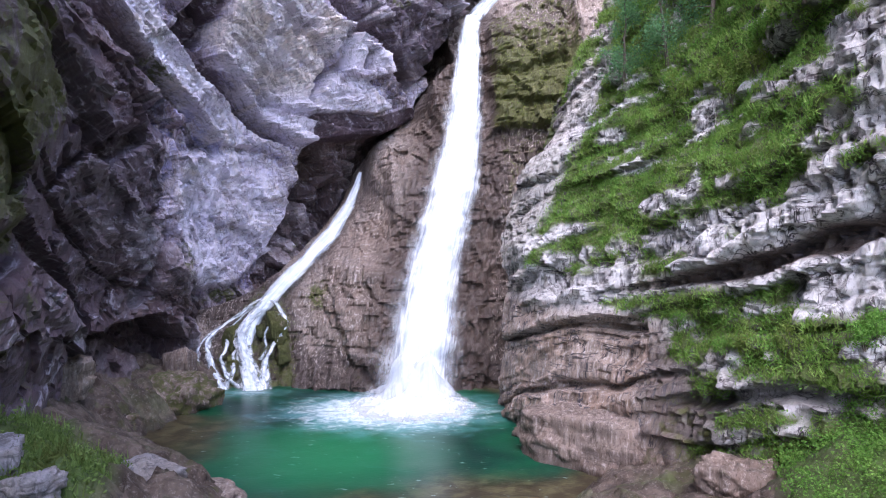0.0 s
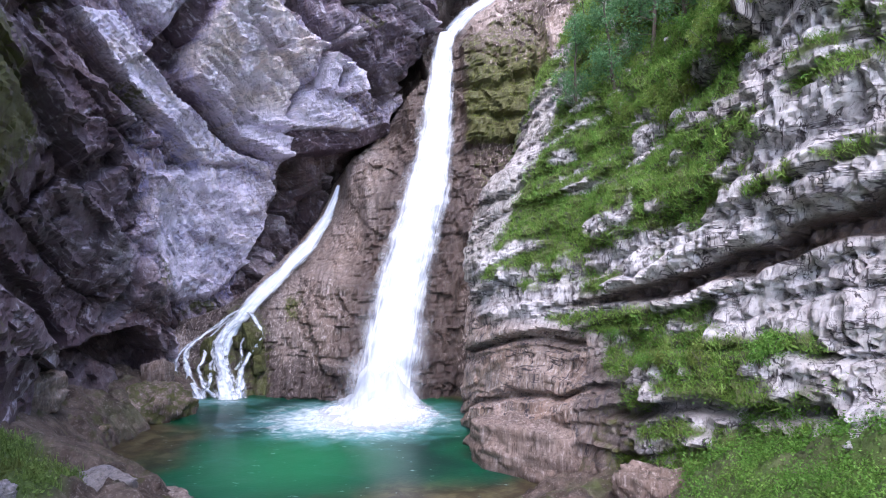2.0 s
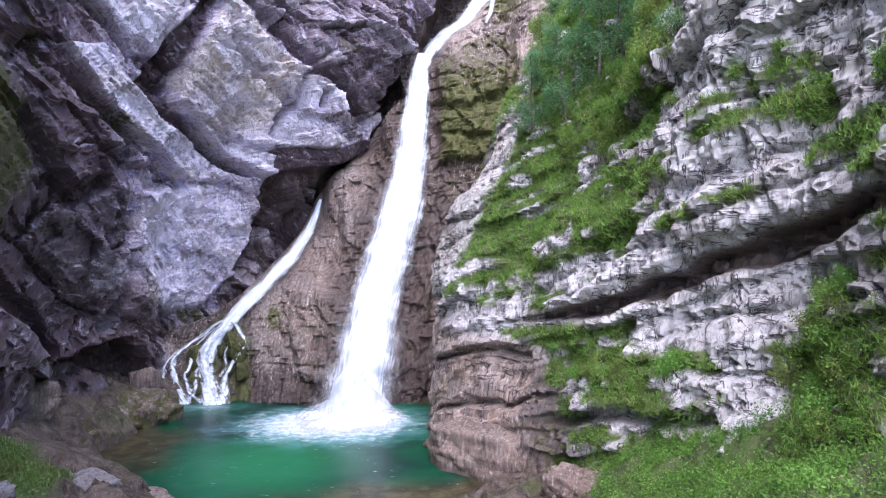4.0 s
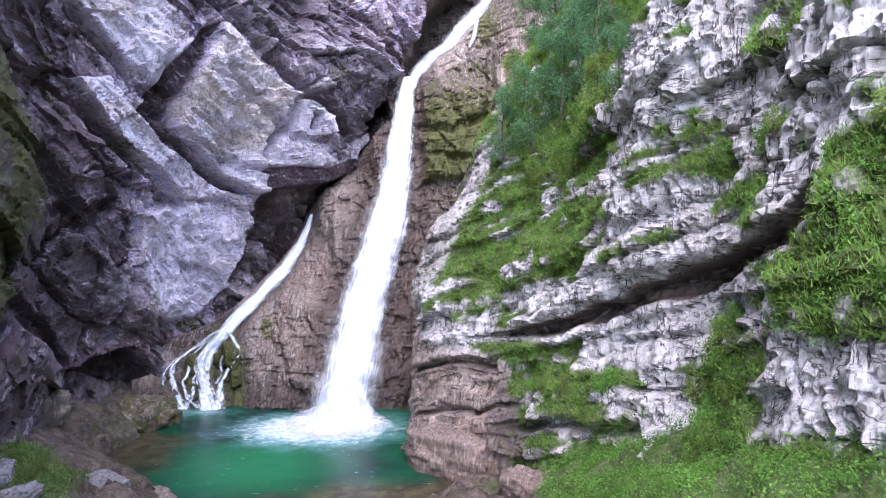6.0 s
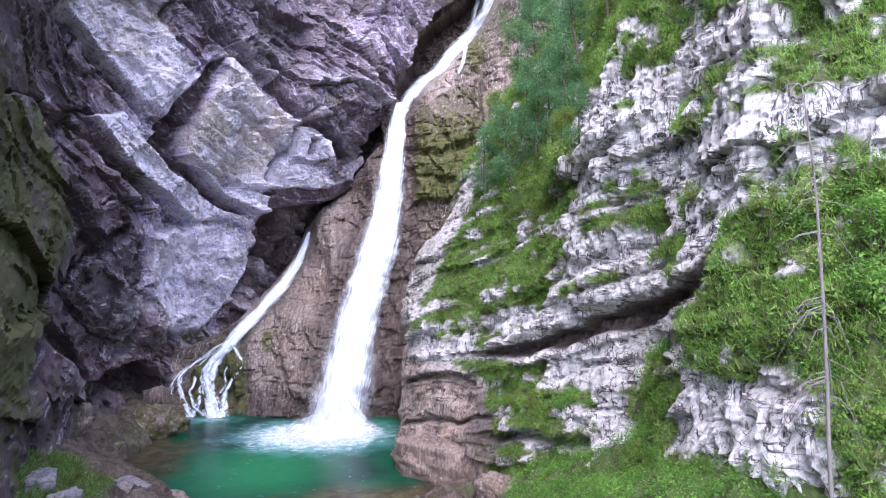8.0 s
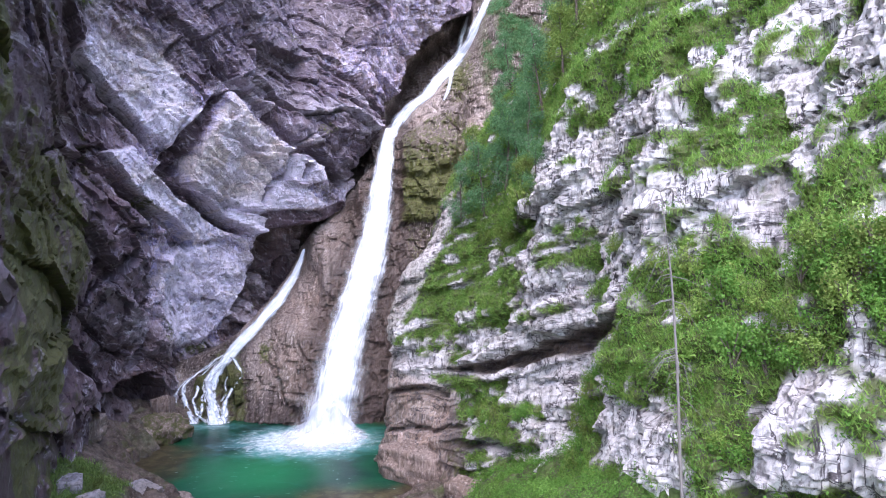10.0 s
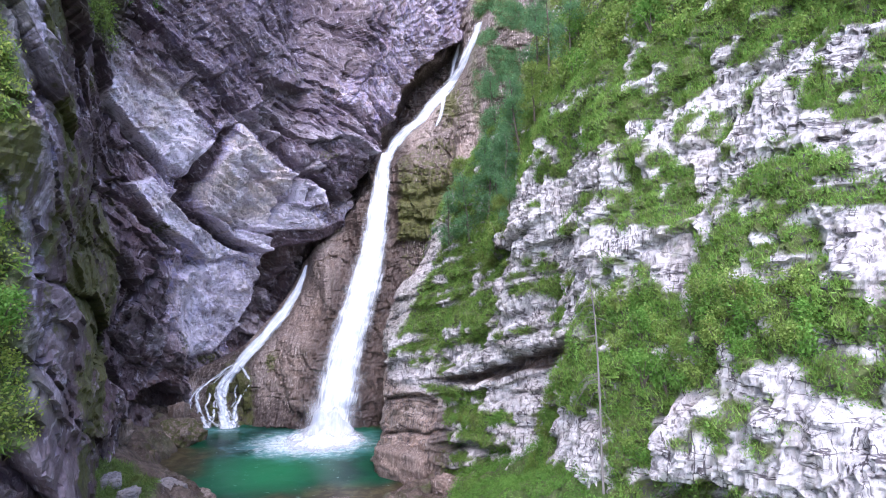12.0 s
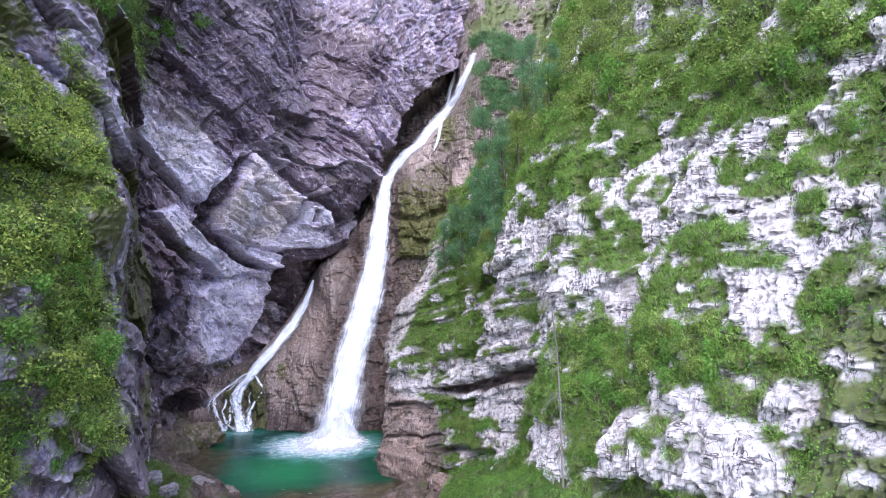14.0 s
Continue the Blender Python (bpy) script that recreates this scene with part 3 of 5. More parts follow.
    veg = np.clip(near * ramp(fbm(q * np.array((.3, 1, .22)), 4, 18) * 1.3 - .1 + .35 * patch(S, Z, -20, 32, 7, 10) + .7 * ramp(Z, 25, 21) * ramp(S, -16, -18.5), .0, .2) * ramp(S, -15.2, -17.8)
                  + ramp(Z, 62, 68) * ramp(fbm(q * .15, 3, 19), -.3, .1) * ramp(S, 24, 14) + ramp(S, 8, 2) * ramp(Z, 43, 50), 0, 1)
    return D, {"pale": pale, "brown": brown, "moss": moss, "wet": wet, "veg": veg, "stain_shade": stain_shade, "tone": tone, "lay_a": a + .35 * D, "lay_b": b + .55 * D}


def right_relief(S, Z, D):
    q = p3(S, Z)
    ws, wz = S + fbm(q * .3, 3, 81) * .9, Z + fbm(q * np.array((.16, 1, .3)), 3, 82) * .7
    b = wz - .28 * ws
    layered = ramp(S, 44, 30) * ramp(Z, 34, 22)
    # beds of uneven thickness, each with a proud nose, broken by upright joints
    k = b / 1.9 + .55 * vnoise(p3(b * .45, b * 0), 83) + .25 * vnoise(q * .12, 84)
    bed = np.floor(k)
    f = k - bed
    proud = unit(hash3(bed.astype(np.int64), bed.astype(np.int64) * 0, bed.astype(np.int64) * 0, 85)) - .5
    nose = ramp(f, 0, .12) * (1 - .75 * ramp(f, .35, 1))
    v1, j1 = facets2(ws / 5.5, b / 2.6, 23, .7)
    v2, j2 = facets2(ws / 1.3, wz / 1.9, 25, .35)
    v3, j3 = facets2(ws / .42, wz / 1.3, 28, .35)
    flute = np.abs(vnoise(np.stack((ws * .9, ws * 0, wz * .22), 1), 29))
    D = D + layered * (nose * .32 - .1 + proud * .55) + (1 - layered) * (nose * .08 + proud * .15)
    v4, j4 = facets2(ws / .75, wz / 1.0, 33, .4)
    base_rock = ramp(S + .3 * Z, 18.5, 15.5) * ramp(Z, 9.6, 8.4)
    ridge = within(ws, wz, ((-7, 9), (1.6, 9.6), (3, 26.5), (0, 29), (-5, 25)), .8)
    fine = (1 - .85 * base_rock) * (1 - .6 * ridge)
    k1, h1, u1 = blocks(ws / 3.2, b / 1.5 + .3 * vnoise(q * .3, 35), 36)
    k2, h2, u2 = blocks(ws / 1.1 + .35 * vnoise(q * .5, 37), b / .7 + .35 * vnoise(q * .45, 38), 39)
    k3, h3, u3 = blocks(ws / .5 + .3 * vnoise(q * .8, 46), wz / .8 + .4 * vnoise(q * .7, 47), 48)
    # the foot: thick flat courses, open partings between them
    c1, g1, w1 = blocks(ws / 4.5, b / 1.9 + .16 * vnoise(q * .25, 49), 58)
    part = np.minimum(line_gap(ws, wz, ((-2, .2), (-.9, .5), (5.8, 2.7), (10.5, 4.1), (13.5, 5.5), (16.2, 5.6))), line_gap(ws, wz, ((-3, 4.6), (-.9, 5.1), (7.4, 7.1), (12, 8.0))))
    part = np.minimum(part, line_gap(ws, wz, ((-2.5, 1), (-2, 5), (-1.4, 8))))
    D = D + base_rock * (c1 * .55 - .9 * (1 - ramp(part, .08, .3)) + k2 * .15 + .5 * ramp(b, 1.0, .8))
    fine_flute = np.abs(vnoise(np.stack((ws * 2.3 + .5 * wz, ws * 0, wz * .45), 1), 30))
    D = D + v1 * (.5 + .65 * layered) * (1 - .4 * ridge) * (1 - .75 * base_rock) + fine * (v2 * (.2 + .2 * (1 - layered)) + v3 * .12 + v4 * .08 + k1 * (.25 + .25 * layered) + k2 * .36 + k3 * .4) - fine * (flute - .3) * (.3 + .35 * (1 - layered)) - fine * (fine_flute - .3) * .35 + (fbm(q * 1.1, 4, 31) * .25 + fbm(q * 3.5, 3, 32) * .13) * (1 - .45 * base_rock)
    D = D - (.5 * (1 - ramp(j1, 0, .05)) + .15 * (1 - ramp(h1, 0, .06)) + .2 * (1 - ramp(u2, 0, .07))) * (1 - base_rock)
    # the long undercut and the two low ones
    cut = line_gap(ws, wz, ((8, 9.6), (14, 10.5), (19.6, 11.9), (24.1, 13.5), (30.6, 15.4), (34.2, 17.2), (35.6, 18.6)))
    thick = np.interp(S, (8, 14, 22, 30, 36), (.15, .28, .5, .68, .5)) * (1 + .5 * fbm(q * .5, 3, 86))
    D = D - 1.5 * (1 - ramp(cut, thick * .75, thick * 1.1)) * ramp(S, 7, 16)
    D = D + .8 * within(ws, wz, ((14, 11.3), (20, 12.7), (25, 14.5), (31, 16.6), (30, 19), (22, 16), (15, 13)), .4)
    low = line_gap(ws, wz, ((15.5, 4.3), (18, 4.9), (23.5, 6.6), (26.5, 7.2)))
    D = D - 1.3 * (1 - ramp(low, .14, .4))
    for seam, deep_ in ((((19.5, 8.3), (23, 9.2), (27, 9.6), (31.5, 10)), .8), (((23, 11.3), (27, 11.8), (32, 12.7)), .55), (((16, 13.6), (21, 15), (26, 16.3), (31, 18)), .5), (((26, 21.6), (31, 22.4), (36, 23)), .6)):
        D = D - deep_ * (1 - ramp(line_gap(ws, wz, seam), .05, .22))
    base = line_gap(ws, wz, ((44.6, 12.2), (46.5, 12.6), (49.5, 13.0)))
    D = D - 2.2 * (1 - ramp(base, .35, .7))
    block = within(ws, wz, ((44.8, 13.0), (48.8, 13.8), (55, 14.6), (55, 17.8), (50, 17.4), (48.5, 16.4), (46, 16), (44.9, 15.9)), .35)
    D = D + .6 * block
    bare = .78 * block
    for outline in (((33.6, 23.6), (37.5, 24.5), (41.5, 24.8), (42.5, 22.2), (36.3, 20.4), (35, 18), (33.5, 18.2)),
                    ((18.8, 29.9), (27, 29.5), (31, 28), (31.3, 25), (28.4, 23.5), (23.5, 21.6), (21.8, 24.9)),
                    ((39, 31), (43, 34.5), (48, 34.2), (48.4, 31.5), (45.5, 27.8), (42.5, 28)), ((33.5, 12.9), (38.2, 13.6), (41.5, 14.3), (41.5, 12), (38.4, 10.8), (34, 9.7)),
                    ((19.6, 11.9), (30, 14.4), (29.8, 11.8), (20.8, 9.1)), ((49.5, 25.8), (53.5, 24.8), (54, 22.8), (50.5, 22.8)),
                    ((50.5, 18), (54, 18), (54, 13.8), (51, 14)), ((23, 17.2), (28.8, 17.8), (28.8, 20.2), (24, 19.5)),
                    ((14, 11), (34, 17), (33, 18.6), (14, 12.6)), ((30, 30), (37, 31), (38, 27.5), (31, 27)),
                    ((29.4, 23.6), (34.8, 23.8), (36.4, 21.6), (36.2, 19.2), (30.2, 19.2)), ((33.4, 12.9), (40.4, 14.1), (40.8, 12.5), (34.4, 9.9))):
        bare = bare + within(ws, wz, outline, .6)
    bare = np.clip(bare + patch(S, Z, 27, 6.6, 3, 1.0) + patch(S, Z, 21, 6.2, 2, .9) + patch(S, Z, 24.5, 8.2, 1.6, .8) + patch(S, Z, 13.2, 20, 1.6, 1.1) + patch(S, Z, 17.3, 17.6, 1.7, 1.2) + patch(S, Z, 21.3, 14.9, 1.5, 1) + patch(S, Z, 11, 15, 1.6, .8), 0, 1)
    foot = ramp(S + .3 * Z, 17.5, 14.5) * ramp(Z, 9.0, 7.4)
    dens = table((0, 8, 16, 24, 32, 40, 50, 60, 80), (2, 5, 8, 12, 16, 20, 26, 32, 40, 50), (
        (0, 0, .2, .4, .55, .6, .5, .6, .8, .85), (0, 0, .4, .6, .7, .72, .75, .75, .85, .85), (0, .05, .5, .3, .6, .55, .5, .65, .75, .8),
        (.6, .5, .4, .12, .3, .35, .3, .5, .65, .75), (.9, .8, .8, .55, .45, .45, .5, .55, .65, .75), (.95, .9, .6, .2, .75, .8, .42, .48, .65, .75),
        (.95, .9, .6, .2, .32, .6, .4, .4, .6, .75), (.95, .9, .7, .4, .4, .45, .42, .52, .7, .75), (.95, .95, .9, .8, .7, .7, .7, .7, .8, .8)), S, Z)
    tuft = layered * fbm(q * np.array((.22, 1, .38)), 4, 41, .62) + (1 - layered) * 1.15 * fbm(q * np.array((.5, 1, .62)), 4, 43, .68) + (.3 + .25 * (1 - layered)) * vnoise(q * np.array((1.1, 1, 1.2)), 42)
    lie = layered * (ramp(f, .3, .6) - .45) * .35
    veg = ramp(dens - .42 + .15 * (1 - layered) + tuft + lie + .55 * patch(S, Z, 43.1, 14, 1.5, 3) - bare * .62 - foot * 1.2, -.08, .2)
    veg = veg * (1 - (1 - ramp(cut, thick, thick + .5)) * ramp(S, 9, 13)) * (1 - .8 * within(ws, wz, ((-6, 8), (2, 9), (3, 26), (0, 28), (-4, 24)), .8))
    pale = np.clip(ridge * .6 + bare * .9 + .5 * ramp(v1, -.05, .4) + .25 * (1 - layered), 0, 1)
    # shade under the long undercut, painted through brown, wet and stain tones
    cut_shade = 1 - ramp(cut, thick * .8, thick * 1.3)
    brown = np.clip(foot * 1.0 + .95 * cut_shade * ramp(S, 8, 14) + .5 * ramp(Z, 7, 4) * ramp(S, 22, 14) + .35 * ramp(S, 4, -2), 0, 1)
    # the two low cuts get painted shade too; the rest is wet rock
    wet = np.clip(cut_shade * ramp(S, 8, 16) * .9 + .5 * ramp(Z, 1.5, .2) + .5 * (1 - ramp(low, .3, .8)) + .5 * (1 - ramp(base, .3, .9)) + .35 * ramp(S, -1, -4) * ramp(Z, 12, 6)
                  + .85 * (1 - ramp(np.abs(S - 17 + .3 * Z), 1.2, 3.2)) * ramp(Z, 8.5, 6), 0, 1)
    moss = np.clip(.35 * veg + .35 * ramp(S, 0, -4) + .5 * (1 - ramp(np.abs(S - 17 + .3 * Z), 1.0, 3.0)) * ramp(Z, 7, 4), 0, 1)
    stain_shade = np.clip(.3 * cut_shade * ramp(S, 8, 16) + .3 * (1 - bare) * ramp(fbm(q * .3, 3, 44), 0, .4) + .5 * ramp(S, 0, -4), 0, 1)
    tone = np.clip(.7 * foot * ramp(fbm(q * .35, 3, 59), -.4, .3) + .25 * ramp(fbm(q * .5, 3, 60), .1, .5), 0, 1)
    return D, {"pale": pale, "brown": brown * (1 - .45 * tone), "moss": moss, "wet": wet, "veg": veg, "stain_shade": stain_shade, "tone": tone}


UPPER = ((20.6, 66), (19.5, 64.3), (17.8, 60), (15.8, 55.9), (13.5, 53.2), (11.3, 50.2), (8.6, 46.7), (6, 44.2), (4.2, 41.6), (3.2, 38.8))
CHUTE = ((-9.6, 21.2), (-10.6, 17.5), (-12.2, 13.6), (-14.6, 9.8), (-16.2, 7.6))


def back_relief(S, Z, D):
    q = p3(S, Z)
    ws, wz = S + fbm(q * .3, 3, 91) * .8, Z + fbm(q * .3, 3, 92) * .8
    v1, j1 = facets2(ws / 3.4 + wz * .12, wz / 8.0, 43, .5)
    v2, j2 = facets2(ws / 1.0 + wz * .1, wz / 3.4, 45, .45)
    v3, j3 = facets2(ws / .5, wz / 1.8, 48, .4)
    calm = 1 - .85 * (1 - ramp(np.minimum(line_gap(S, Z, UPPER), line_gap(S, Z, CHUTE)), .6, 2.2))
    k1, h1, u1 = blocks(ws / 2.0 + .1 * wz, wz / 1.5 + .25 * vnoise(q * .3, 94), 95)
    k2, h2, u2 = blocks(ws / .7, wz / .9 + .3 * vnoise(q * .5, 96), 97)
    rough = k1 * .55 + k2 * .3 - .15 * (1 - ramp(h1, 0, .08)) + v1 * .75 + v2 * .35 + v3 * .2 + fbm(q * .9, 4, 51) * .25 + fbm(q * 3.4, 3, 52) * .1 - .15 * (1 - ramp(j1, 0, .05))
    # soft ribs that run down the apron
    rough = rough + .5 * (np.abs(vnoise(np.stack((ws * .8 + wz * .1, ws * 0, wz * .12), 1), 53)) - .3)
    step = vnoise(p3(wz * .2 + ws * .025, wz * 0), 54)
    heap = 1 - ramp(np.hypot((S + 17) / 5.5, (Z - 1) / 9.5), .7, 1.1)
    D = D + rough * calm * (1 - .75 * heap) - .3 * (1 - ramp(np.abs(step), .01, .04)) * calm
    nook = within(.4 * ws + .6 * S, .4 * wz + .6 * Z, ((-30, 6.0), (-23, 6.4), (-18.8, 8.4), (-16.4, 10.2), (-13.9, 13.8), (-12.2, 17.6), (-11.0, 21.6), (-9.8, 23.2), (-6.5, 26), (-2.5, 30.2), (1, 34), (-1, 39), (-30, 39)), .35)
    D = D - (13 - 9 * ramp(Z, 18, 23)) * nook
    D = D - 1.4 * (1 - ramp(line_gap(S, Z, UPPER), .6, 2.0))
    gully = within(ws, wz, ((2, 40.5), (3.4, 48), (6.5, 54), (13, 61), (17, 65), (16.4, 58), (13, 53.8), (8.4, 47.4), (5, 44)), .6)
    D = D - 4.5 * gully
    crag = within(ws, wz, ((5, 38.6), (9.5, 41.5), (15.1, 45), (14.9, 33), (12.8, 25.7), (5.4, 24.8)), .5)
    D = D + 1.5 * crag - 1.2 * (1 - ramp(line_gap(ws, wz, ((14.2, 45.5), (13.8, 38), (13.5, 33))), .2, .8)) * 1.3
    D = D - .9 * (1 - ramp(line_gap(ws, wz, ((5, 32.5), (9, 31.5), (13, 33))), .2, .7)) - .9 * (1 - ramp(line_gap(ws, wz, ((6, 28.5), (13, 28))), .2, .6))
    mound = 1 - ramp(np.hypot((S + 17) / 4.6, (Z - 1) / 8.5), .7, 1.1)
    lump, lj = facets2(S / 1.5, Z / 1.9, 61, .3)
    D = D + mound * (lump * .5 - .3 * (1 - ramp(lj, .05, .3)))
    below = ramp(Z, 40, 36)
    brown = np.clip((.25 + below * .35) * (1 - .8 * ramp(S, 13, 16) * ramp(Z, 44, 50)) + .3 * ramp(fbm(q * .3, 3, 55), -.2, .4), 0, 1)
    pale = np.clip(.55 * ramp(v1, -.1, .3) * ramp(S, -13, -9) + .45 * ramp(Z, 41, 44) * crag, 0, 1)
    side = line_gap(S, Z, ((3, 38), (2.6, 30), (1.3, 20), (-1.3, 9), (-2.3, 0)))
    # wet rock beside the falls; nook and gully also hold painted overhang shade
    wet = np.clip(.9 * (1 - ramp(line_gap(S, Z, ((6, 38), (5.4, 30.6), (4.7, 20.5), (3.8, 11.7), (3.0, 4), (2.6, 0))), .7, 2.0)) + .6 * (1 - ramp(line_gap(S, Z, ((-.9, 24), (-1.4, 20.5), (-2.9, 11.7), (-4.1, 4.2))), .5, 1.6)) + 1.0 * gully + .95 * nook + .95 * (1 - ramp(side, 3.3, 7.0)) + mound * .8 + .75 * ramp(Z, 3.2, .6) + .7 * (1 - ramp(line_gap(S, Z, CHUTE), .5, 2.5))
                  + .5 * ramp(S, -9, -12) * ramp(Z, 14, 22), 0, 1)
    moss = np.clip(.5 * crag * ramp(Z, 43.5, 40.5) + .42 * ramp(S, 4, 7) * ramp(Z, 39, 30) + mound * .6 + .65 * patch(S, Z, -12, 7.6, 1.6, 2.4)
                   + .35 * ramp(S, 5, 8) * ramp(Z, 40, 44) + .35 * patch(S, Z, -6, 2, 5, 2.2) + .4 * patch(S, Z, 14, 50, 2.4, 6), 0, 1)
    # stains, plus more painted shade in nook and gully
    stain_shade = np.clip(.45 * crag * ramp(Z, 43, 40) + .55 * ramp(Z, 5, 1.5) + .35 * ramp(fbm(q * np.array((.5, 1, .16)), 3, 93), .0, .35) + .4 * ramp(S, 4, 7) * ramp(Z, 39, 43) + .4 * ramp(S, 13, 16) * ramp(Z, 44, 50) + .9 * nook + .9 * gully + .9 * ramp(S, -15.5, -17) * ramp(Z, 4, 6) + .8 * mound + .45 * ramp(S, 4, 6) * ramp(Z, 34, 28) + .5 * ramp(Z, 3.5, 1), 0, 1)
    veg = np.clip(ramp(S, 16.5, 19.5) * ramp(Z, 40, 44), 0, 1) * ramp(fbm(q * .3, 3, 56), -.3, .15)
    tone = np.clip(.7 * ramp(fbm(q * .3, 3, 57), -.2, .35) * ramp(S, -11.5, -9) * (1 - .8 * ramp(Z, 36, 42)), 0, 1)
    return D, {"pale": pale, "brown": brown, "moss": moss, "wet": wet, "veg": veg, "stain_shade": stain_shade, "tone": tone}


class Face:
    """A cliff as a rough sheet that stands out from a plan line."""

    def __init__(self, at, along, out, plan, relief):
        self.at, self.along, self.out, self.plan, self.relief = np.array(at, float), np.array(along), np.array(out), plan, relief

    def depth(self, S, Z):
        S, Z = np.asarray(S, float), np.asarray(Z, float)
        q = p3(S, Z)
        D = self.plan(S + vnoise(q * .13, 50) * 1.2, Z + vnoise(q * .13, 51) * 1.2)
        return self.relief(S, Z, D)

    def place(self, S, Z, D):
        return np.stack((self.at[0] + self.along[0] * S + self.out[0] * D, self.at[1] + self.along[1] * S + self.out[1] * D, Z), -1)

    def build(self, name, s_lines, z_lines, mat):
        S, Z = np.meshgrid(s_lines, z_lines)
        D, attrs = self.depth(S.ravel(), Z.ravel())
        D = D.reshape(S.shape)
        rows, extra = [self.place(S, Z, D)], []
        for back, up in ((-8, 2.5), (-30, 6), (-90, -4), (-170, -100)):
            rows.append(self.place(S[-1:], Z[-1:] + up, D[-1:] + back))
            extra.append(1)
        full = {}
        for key, val in attrs.items():
            val = val.reshape(S.shape)
            full[key] = np.concatenate([val] + [np.ones_like(val[-1:]) if key == "veg" else val[-1:] for _ in extra])
        return sheet(name, np.concatenate(rows), mat, full, False)


def graded(*spans):
    """Grid lines: (from, to, step), ..."""
    return np.concatenate([np.arange(a, b, c) for a, b, c in spans])


LEFT = Face(LEFT_AT, LEFT_ALONG, LEFT_OUT, left_plan, left_relief)
RIGHT = Face(RIGHT_AT, RIGHT_ALONG, RIGHT_OUT, right_plan, right_relief)
BACK = Face((0, 0), (1.0, 0.0), (0.0, -1.0), back_plan, back_relief)
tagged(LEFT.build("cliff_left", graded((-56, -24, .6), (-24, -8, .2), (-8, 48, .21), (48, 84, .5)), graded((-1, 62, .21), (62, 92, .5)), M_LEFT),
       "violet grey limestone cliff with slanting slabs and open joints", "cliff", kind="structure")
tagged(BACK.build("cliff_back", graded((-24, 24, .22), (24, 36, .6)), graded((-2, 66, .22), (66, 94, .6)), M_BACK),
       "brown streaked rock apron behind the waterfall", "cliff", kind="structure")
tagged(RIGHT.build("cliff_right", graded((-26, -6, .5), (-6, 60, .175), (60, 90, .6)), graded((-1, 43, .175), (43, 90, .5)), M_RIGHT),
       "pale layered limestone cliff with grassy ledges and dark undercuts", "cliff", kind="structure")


# ---- ground and pool ----
def ground_height(x, y):
    q = np.sqrt(((x + 4.5) / 14.5) ** 2 + ((y - 37) / 14.5) ** 2)
    q = np.minimum(q, np.sqrt(((x + 9) / 13) ** 2 + ((y - 45) / 7) ** 2))
    q = q * (1 + .2 * np.clip(1.3 - np.hypot((x + 14) / 7, (y - 25) / 6), 0, 1))
    bank = table((-60, -22, -18, -12, -4, 4, 12, 16, 20, 60), (-60, 5, 18, 26, 34, 60), (
        (4, 8, 8, 8, 8, 8), (2, 8, 8, 6.0, 3.4, .6), (2, 7, 7, 4.6, .2, 0), (0, 5, 5, 2.5, .8, .2), (-4, -1, 0, .3, .3, .3), (-5, -2, -.6, .2, .3, .3), (-3, 3, 3.4, 1.4, 1, 1), (0, 8, 6, 4.6, 2.5, 2),
        (5, 11, 7.6, 6.8, 5, 4), (8, 14, 11, 9, 8, 8)), x, y)
    far = np.hypot(x, y - 20)
    inside = ramp(q, .82, 1.12)
    z = -2.6 * (1 - inside) + bank * inside
    return z * (1 - ramp(far, 60, 200)) - 4 * ramp(far, 60, 200)


def ground_at(x, y):
    x, y = np.asarray(x, float), np.asarray(y, float)
    q = np.stack((x, y, x * 0), 1)
    v, j = facets2(x / 2.6 + .2 * y, y / 1.8, 63, .7)
    w, k = facets2(x / .9, y / .8, 65, .7)
    near = 1 - ramp(np.hypot(x, y - 25), 40, 90)
    return ground_height(x, y) + near * (v * .8 + w * .25 + fbm(q * .5, 4, 21) * .5 - .25 * (1 - ramp(j, 0, .08))) + (1 - near) * fbm(q * .01, 3, 22) * 6


def bank_green(x, y):
    q = np.stack((x, y, x * 0), 1)
    left = ramp(line_gap(x, y, ((-17.5, 21), (-14.6, 19.6), (-13.2, 16), (-13, 5))), 3.9, 2.2)
    right = ramp(x - .25 * (y - 20), 11.8, 13.4)
    away = ramp(y, 12, 6)
    return np.clip(np.maximum(np.maximum(left, right), away) + fbm(q * .5, 3, 66) * .7 - .1, 0, 1)


def lines(lo, hi, step):
    out = [3, 7, 14, 24, 40, 80, 160, 400, 1000, 2500]
    return np.concatenate(([lo - o for o in out[::-1]], np.arange(lo, hi, step), [hi + o for o in out]))


X, Y = np.meshgrid(lines(-28, 28, .25), lines(4, 50, .25))
xs, ys = X.ravel(), Y.ravel()
H = ground_at(xs, ys)
tagged(sheet("ground", np.stack((xs, ys, H), 1).reshape(*X.shape, 3), M_GROUND, {"veg": bank_green(xs, ys), "wet": ramp(H, .6, -.2)}),
       "stony bank with grass round the pool", "ground", kind="structure")

X, Y = np.meshgrid(np.arange(-24, 13, .3), np.arange(16, 58, .3))
xs, ys = X.ravel(), Y.ravel()
q = np.stack((xs, ys, xs * 0), 1)
deep = ramp(-ground_height(xs, ys) + fbm(q * .3, 3, 67) * .8 - 1.6 * patch(xs, ys, 4.5, 29, 4.5, 3) - 2.4 * patch(xs, ys, -2, 25, 9, 4.5) - 1.9 * patch(xs, ys, -16.5, 36, 4, 7), .3, 2.2)
